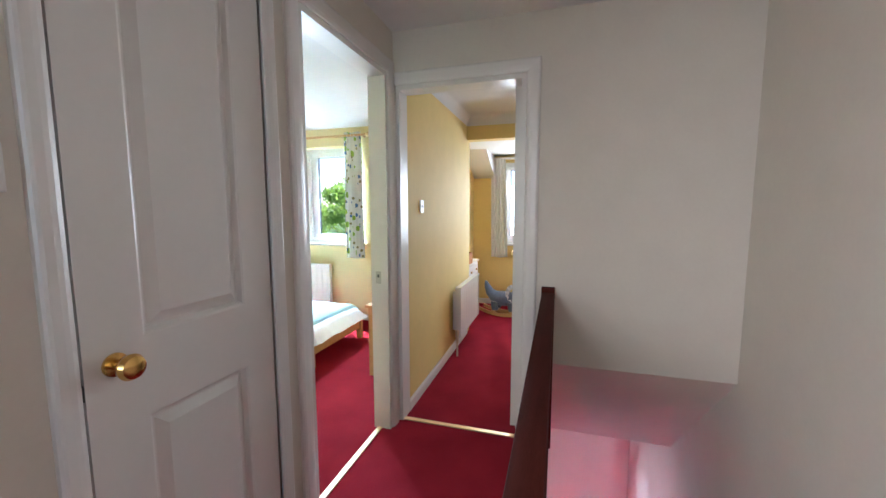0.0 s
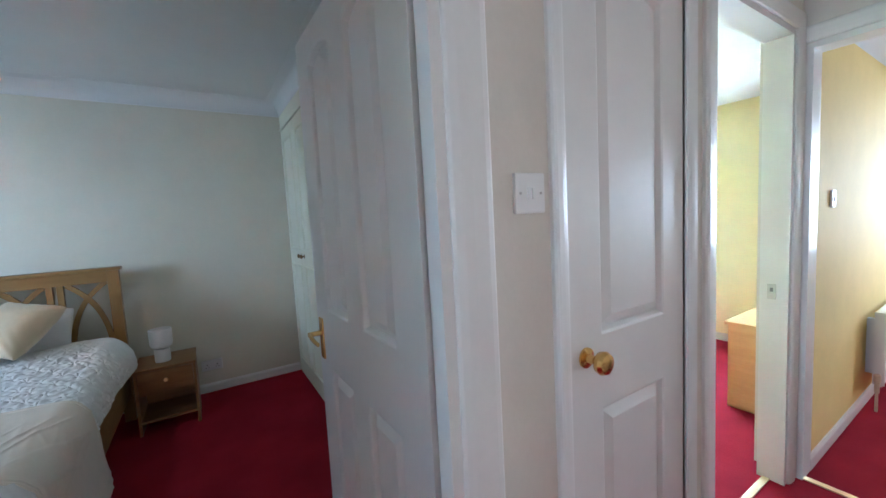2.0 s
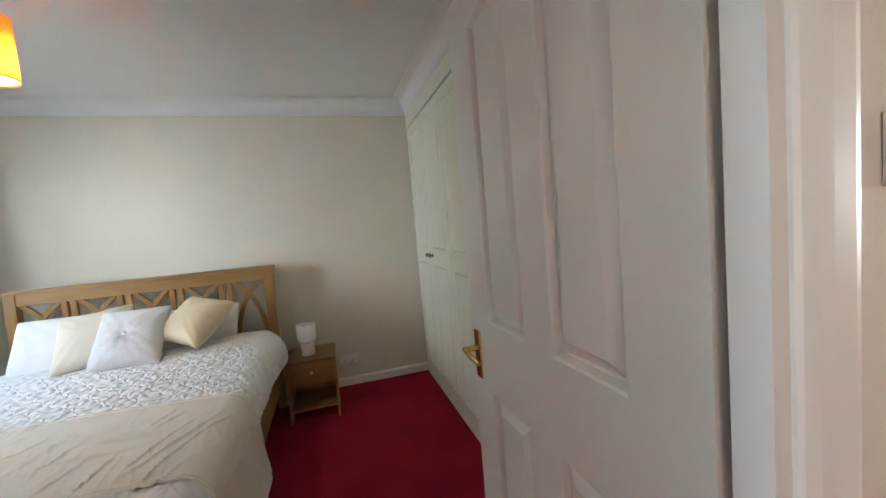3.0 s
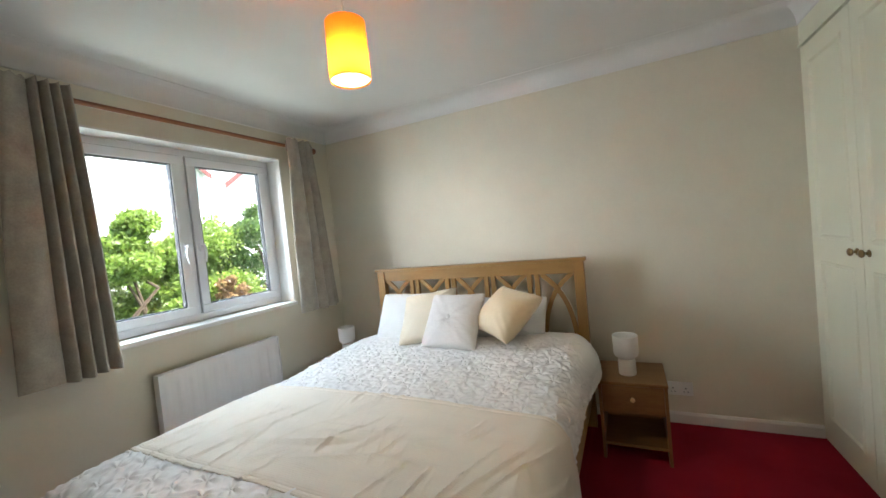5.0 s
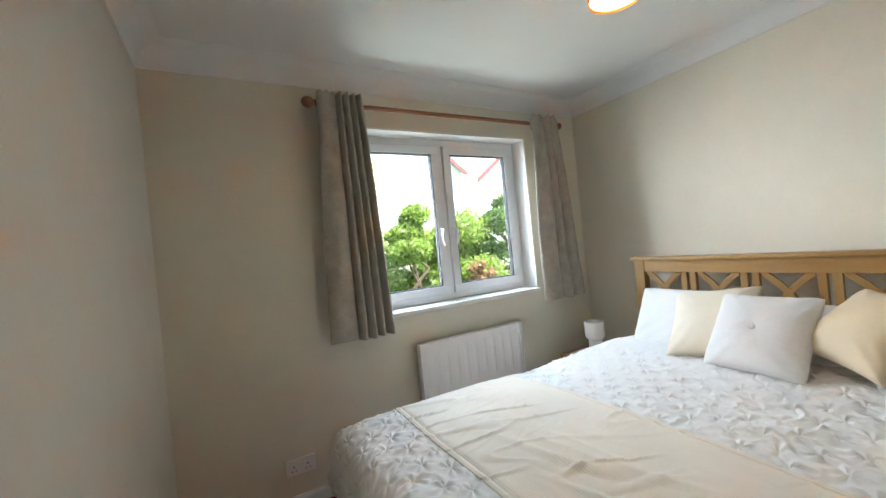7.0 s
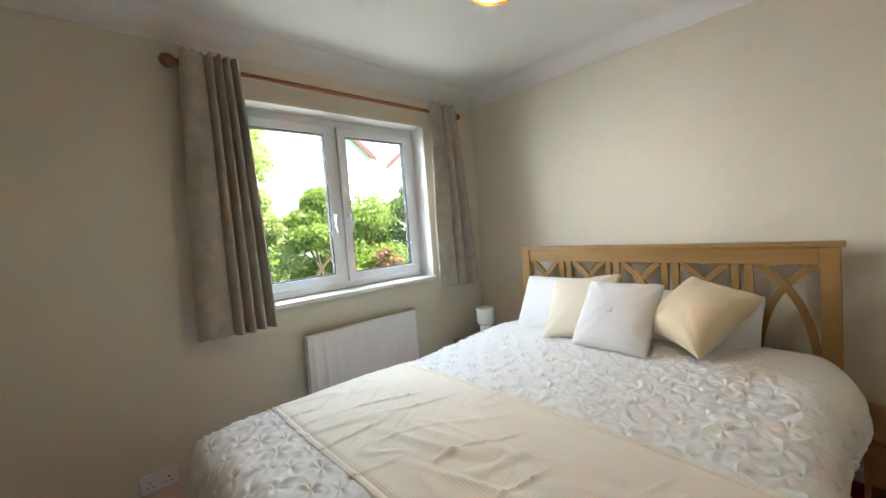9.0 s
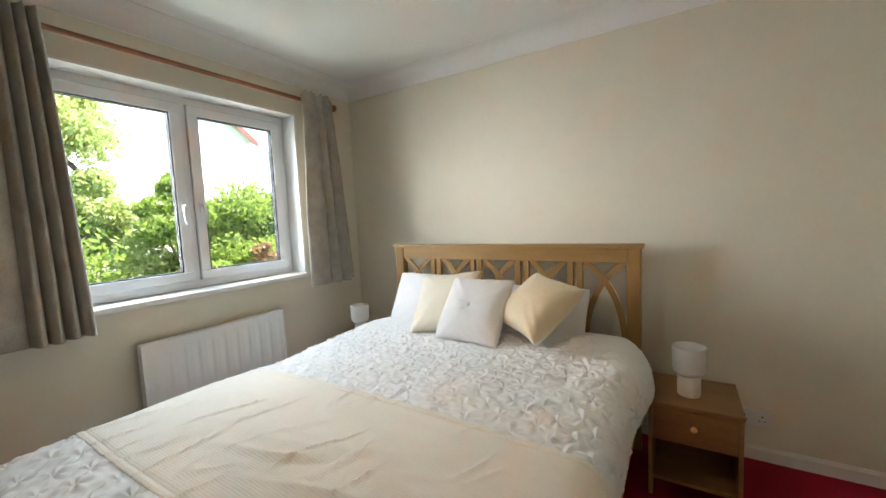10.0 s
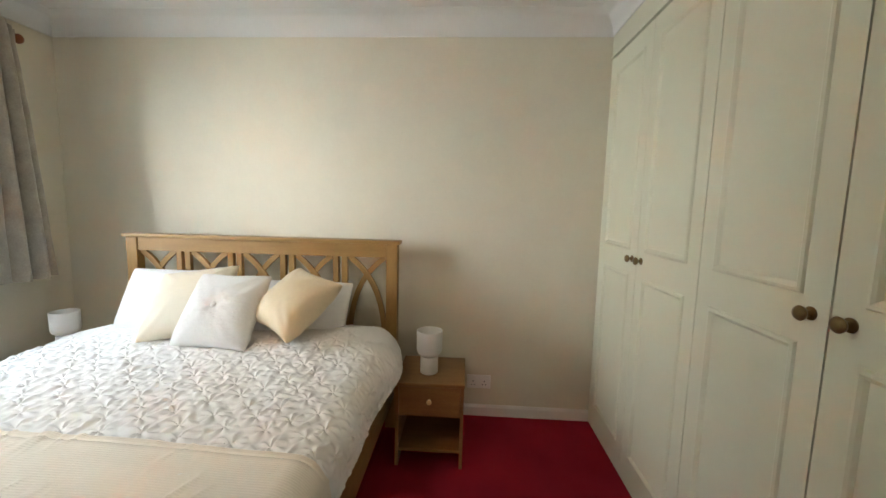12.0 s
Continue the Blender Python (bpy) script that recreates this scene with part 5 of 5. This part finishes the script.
# ---- roof, ground and garden ----
structure("roof", boxes((-4.3, 2.6, -3.1, 4.35, 2.6, 2.7), (-1.05, 2.6, 4.35, 5.55, 2.6, 2.7)), CEIL, "plain roof deck closing the upper floor", "roof")
GRASS = material("garden grass", (0.06, 0.11, 0.025), 0.95, var=0.3, scale=0.6, fine=12, bump=0.6, bump_scale=30, bump_dist=0.05)
bm = bmesh.new()
vs = [bm.verts.new(p) for p in ((-900, -900, -2.9), (900, -900, -2.9), (900, 900, -2.9), (-900, 900, -2.9))]
bm.faces.new(vs)
structure("ground", bm, GRASS, "grass garden ground reaching the horizon", "ground")


def leaf_material(name, a, b):
    m = bpy.data.materials.new(name)
    m.use_nodes = True
    n, l = m.node_tree.nodes, m.node_tree.links
    p = n["Principled BSDF"]
    p.inputs["Roughness"].default_value = 0.5
    g, r = n.new("ShaderNodeNewGeometry"), n.new("ShaderNodeValToRGB")
    r.color_ramp.elements[0].color, r.color_ramp.elements[1].color = (*a, 1), (*b, 1)
    l.new(g.outputs["Random Per Island"], r.inputs[0])
    l.new(r.outputs[0], p.inputs["Base Color"])
    t, x = n.new("ShaderNodeBsdfTranslucent"), n.new("ShaderNodeMixShader")
    k = n.new("ShaderNodeVectorMath")
    k.operation = "MULTIPLY"
    k.inputs[1].default_value = (1.5, 1.6, 1.3)
    l.new(r.outputs[0], k.inputs[0])
    l.new(k.outputs[0], t.inputs["Color"])
    x.inputs[0].default_value = 0.55
    l.new(p.outputs[0], x.inputs[1])
    l.new(t.outputs[0], x.inputs[2])
    l.new(x.outputs[0], n["Material Output"].inputs["Surface"])
    return m


LEAF = leaf_material("bright green leaves", (0.12, 0.18, 0.03), (0.30, 0.38, 0.10))
PALELEAF = leaf_material("pale yellow-green leaves", (0.24, 0.28, 0.10), (0.42, 0.46, 0.22))
DRYLEAF = leaf_material("brown dry stems", (0.16, 0.09, 0.05), (0.34, 0.22, 0.13))
LEAF2 = leaf_material("dark green leaves", (0.06, 0.11, 0.03), (0.15, 0.22, 0.07))
BARK = material("grey-brown bark", (0.10, 0.07, 0.045), 0.95, var=0.35, scale=6, bump=0.8, bump_scale=25, bump_dist=0.02, stretch=(1, 1, 0.3))


def tree(at, height, spread, leaves, size, mat, seed, label, low=0.25):
    """A tree or tall shrub: trunk, limbs and a crown of single leaves in uneven clumps."""
    rs = np.random.RandomState(seed)
    d = thing("tree", label, "tree", at)
    part("trunk", blob_chain([(0.04 * i * (-1) ** i, 0, height * 0.1 * i, 0.02 * height * (1 - i * 0.09)) for i in range(9)], 12), BARK, d, smooth=True)
    clumps = []
    for k in range(26):
        a, f = rs.uniform(0, 2 * math.pi), rs.uniform(low, 1.0)
        r = spread * math.sin(math.pi * min(0.95, 0.15 + 0.75 * (f - low) / (1 - low))) * rs.uniform(0.35, 1.05)
        c = np.array([r * math.cos(a), r * math.sin(a), height * f])
        clumps.append((c, spread * rs.uniform(0.25, 0.48)))
        if k < 9:
            s0 = np.array([0, 0, height * max(0.1, f - 0.25)])
            part("limb", blob_chain([(*(s0 + (c - s0) * q + np.array([0, 0, 0.1 * q * (1 - q)])), 0.012 * height * (1 - 0.85 * q) * 0.6) for q in (0, 0.3, 0.6, 1.0)], 8), BARK, d, smooth=True)
    per = leaves // len(clumps)
    P = np.concatenate([c + (lambda v: v / np.linalg.norm(v, axis=1)[:, None] * (rs.uniform(0.45, 1.05, (per, 1))) * s)(rs.normal(size=(per, 3))) * np.array([1, 1, 0.8]) for c, s in clumps])
    N = len(P)
    u = rs.normal(size=(N, 3))
    u /= np.linalg.norm(u, axis=1)[:, None]
    v = np.cross(u, rs.normal(size=(N, 3)))
    v /= np.linalg.norm(v, axis=1)[:, None]
    L = size * rs.uniform(0.6, 1.3, (N, 1))
    q = np.stack([P - u * L, P + v * L * 0.45, P + u * L, P - v * L * 0.45], 1).reshape(-1, 3)
    me = bpy.data.meshes.new("crown")
    me.from_pydata(q.tolist(), [], np.arange(4 * N).reshape(-1, 4).tolist())
    me.materials.append(mat)
    ob = new("crown", me)
    ob.parent = d
    tagged(ob, kind="stuff")
    return d


TREES = ((-3.75, -10.3, 7.7, 1.35, PALELEAF, "tall pale green garden tree with thin foliage"), (-5.25, -9.2, 5.35, 0.95, LEAF, "bright green conical garden shrub"), (-6.5, -9.5, 4.75, 1.5, LEAF, "bright green leafy shrub tree"), (-8.2, -9.1, 5.5, 1.3, LEAF2, "dark leafy garden tree"),
         (-1.4, -9.8, 6.4, 2.0, LEAF, "tall bright green garden tree"), (0.6, -9.0, 6.2, 2.0, LEAF, "tall bright green garden tree"), (-11.0, -9.4, 5.6, 2.0, LEAF2, "dark leafy garden tree"), (-13.0, -10.0, 5.6, 2.2, LEAF, "bright green garden tree"),
         (-4.4, -12.5, 4.7, 2.0, LEAF, "bright green leafy shrub tree"), (-8.0, -12.5, 4.7, 2.2, LEAF, "bright green garden tree"))
for k, (x, y, h, sp, mt, lab) in enumerate(TREES):
    tree((x, y, -2.9), h, sp, 30000, 0.058, mt, 10 + k, lab, 0.08)
# brown leaf clump added in place of a patch of bare trunks and posts
tree((-6.3, -8.0, -2.9), 3.75, 0.4, 2600, 0.05, DRYLEAF, 30, "brown clump standing in for bare trunks and posts among green shrubs", 0.7)
for k, (x, y, h) in enumerate(((-5.6, 20.0, 4.9), (-8.6, 21.5, 5.2), (-2.6, 22.5, 4.6), (-12.0, 21.0, 5.2), (1.0, 23.0, 4.6))):
    tree((x, y, -2.9), h, 2.6, 9000, 0.15, LEAF, 40 + k, "distant leafy garden tree", 0.12)


# ---- the neighbour's house beyond the trees ----
RENDER = material("white painted wall render", (0.86, 0.84, 0.80), 0.9, var=0.06, scale=1.5, bump=0.5, bump_scale=30, bump_dist=0.01)
TILES = material("weathered pale roof tiles", (0.66, 0.63, 0.60), 0.85, var=0.3, scale=3, bump=0.6, bump_scale=12, bump_dist=0.03)
BOARD = material("red-brown painted board", (0.20, 0.06, 0.05), 0.6, var=0.15)
hs = thing("house", "white rendered neighbouring house with two tiled gables", "house", (-11.8, -16.4, -2.9))
part("wall", boxes((-8.5, 6.8, -6.0, 0.0, 0, 7.6)), RENDER, hs)
for cx, half, foot, rise in ((3.5, 3.15, 7.8, 2.5), (-3.6, 3.05, 7.5, 2.4)):
    bm = bmesh.new()
    g = [[bm.verts.new((cx + x, y, foot + z)) for x, z in ((-half, -0.2), (half, -0.2), (half, 0.02), (0, rise), (-half, 0.02))] for y in (0.004, -6.0)]
    for e in g:
        bm.faces.new(e)
    for i in range(5):
        bm.faces.new((g[0][i], g[0][(i + 1) % 5], g[1][(i + 1) % 5], g[1][i]))
    part("gable", bm, RENDER, hs)
    for s in (-1, 1):
        for name, mat, y0, y1, low, high in (("roof", TILES, 0.30, -6.2, 0.03, 0.16), ("bargeboard", BOARD, 0.31, 0.35, -0.10, 0.14)):
            bm = bmesh.new()
            r = [[bm.verts.new((cx + s * x, y, foot + z)) for x, z in ((0.0, rise + low), (half + 0.15, low - 0.1), (half + 0.15, high - 0.1), (0.0, rise + high))] for y in (y0, y1)]
            for e in r:
                bm.faces.new(e)
            for i in range(4):
                bm.faces.new((r[0][i], r[0][(i + 1) % 4], r[1][(i + 1) % 4], r[1][i]))
            part(name, bm, mat, hs)
for x in (-4.0, 3.0):
    wd = part("window", boxes((x - 0.6, x + 0.6, -0.02, 0.04, 1.0, 2.1)), UPVC, hs)
    for o in (-0.29, 0.29):
        part("pane", boxes((x + o - 0.25, x + o + 0.25, 0.04, 0.045, 1.08, 2.02)), GLASS, wd)
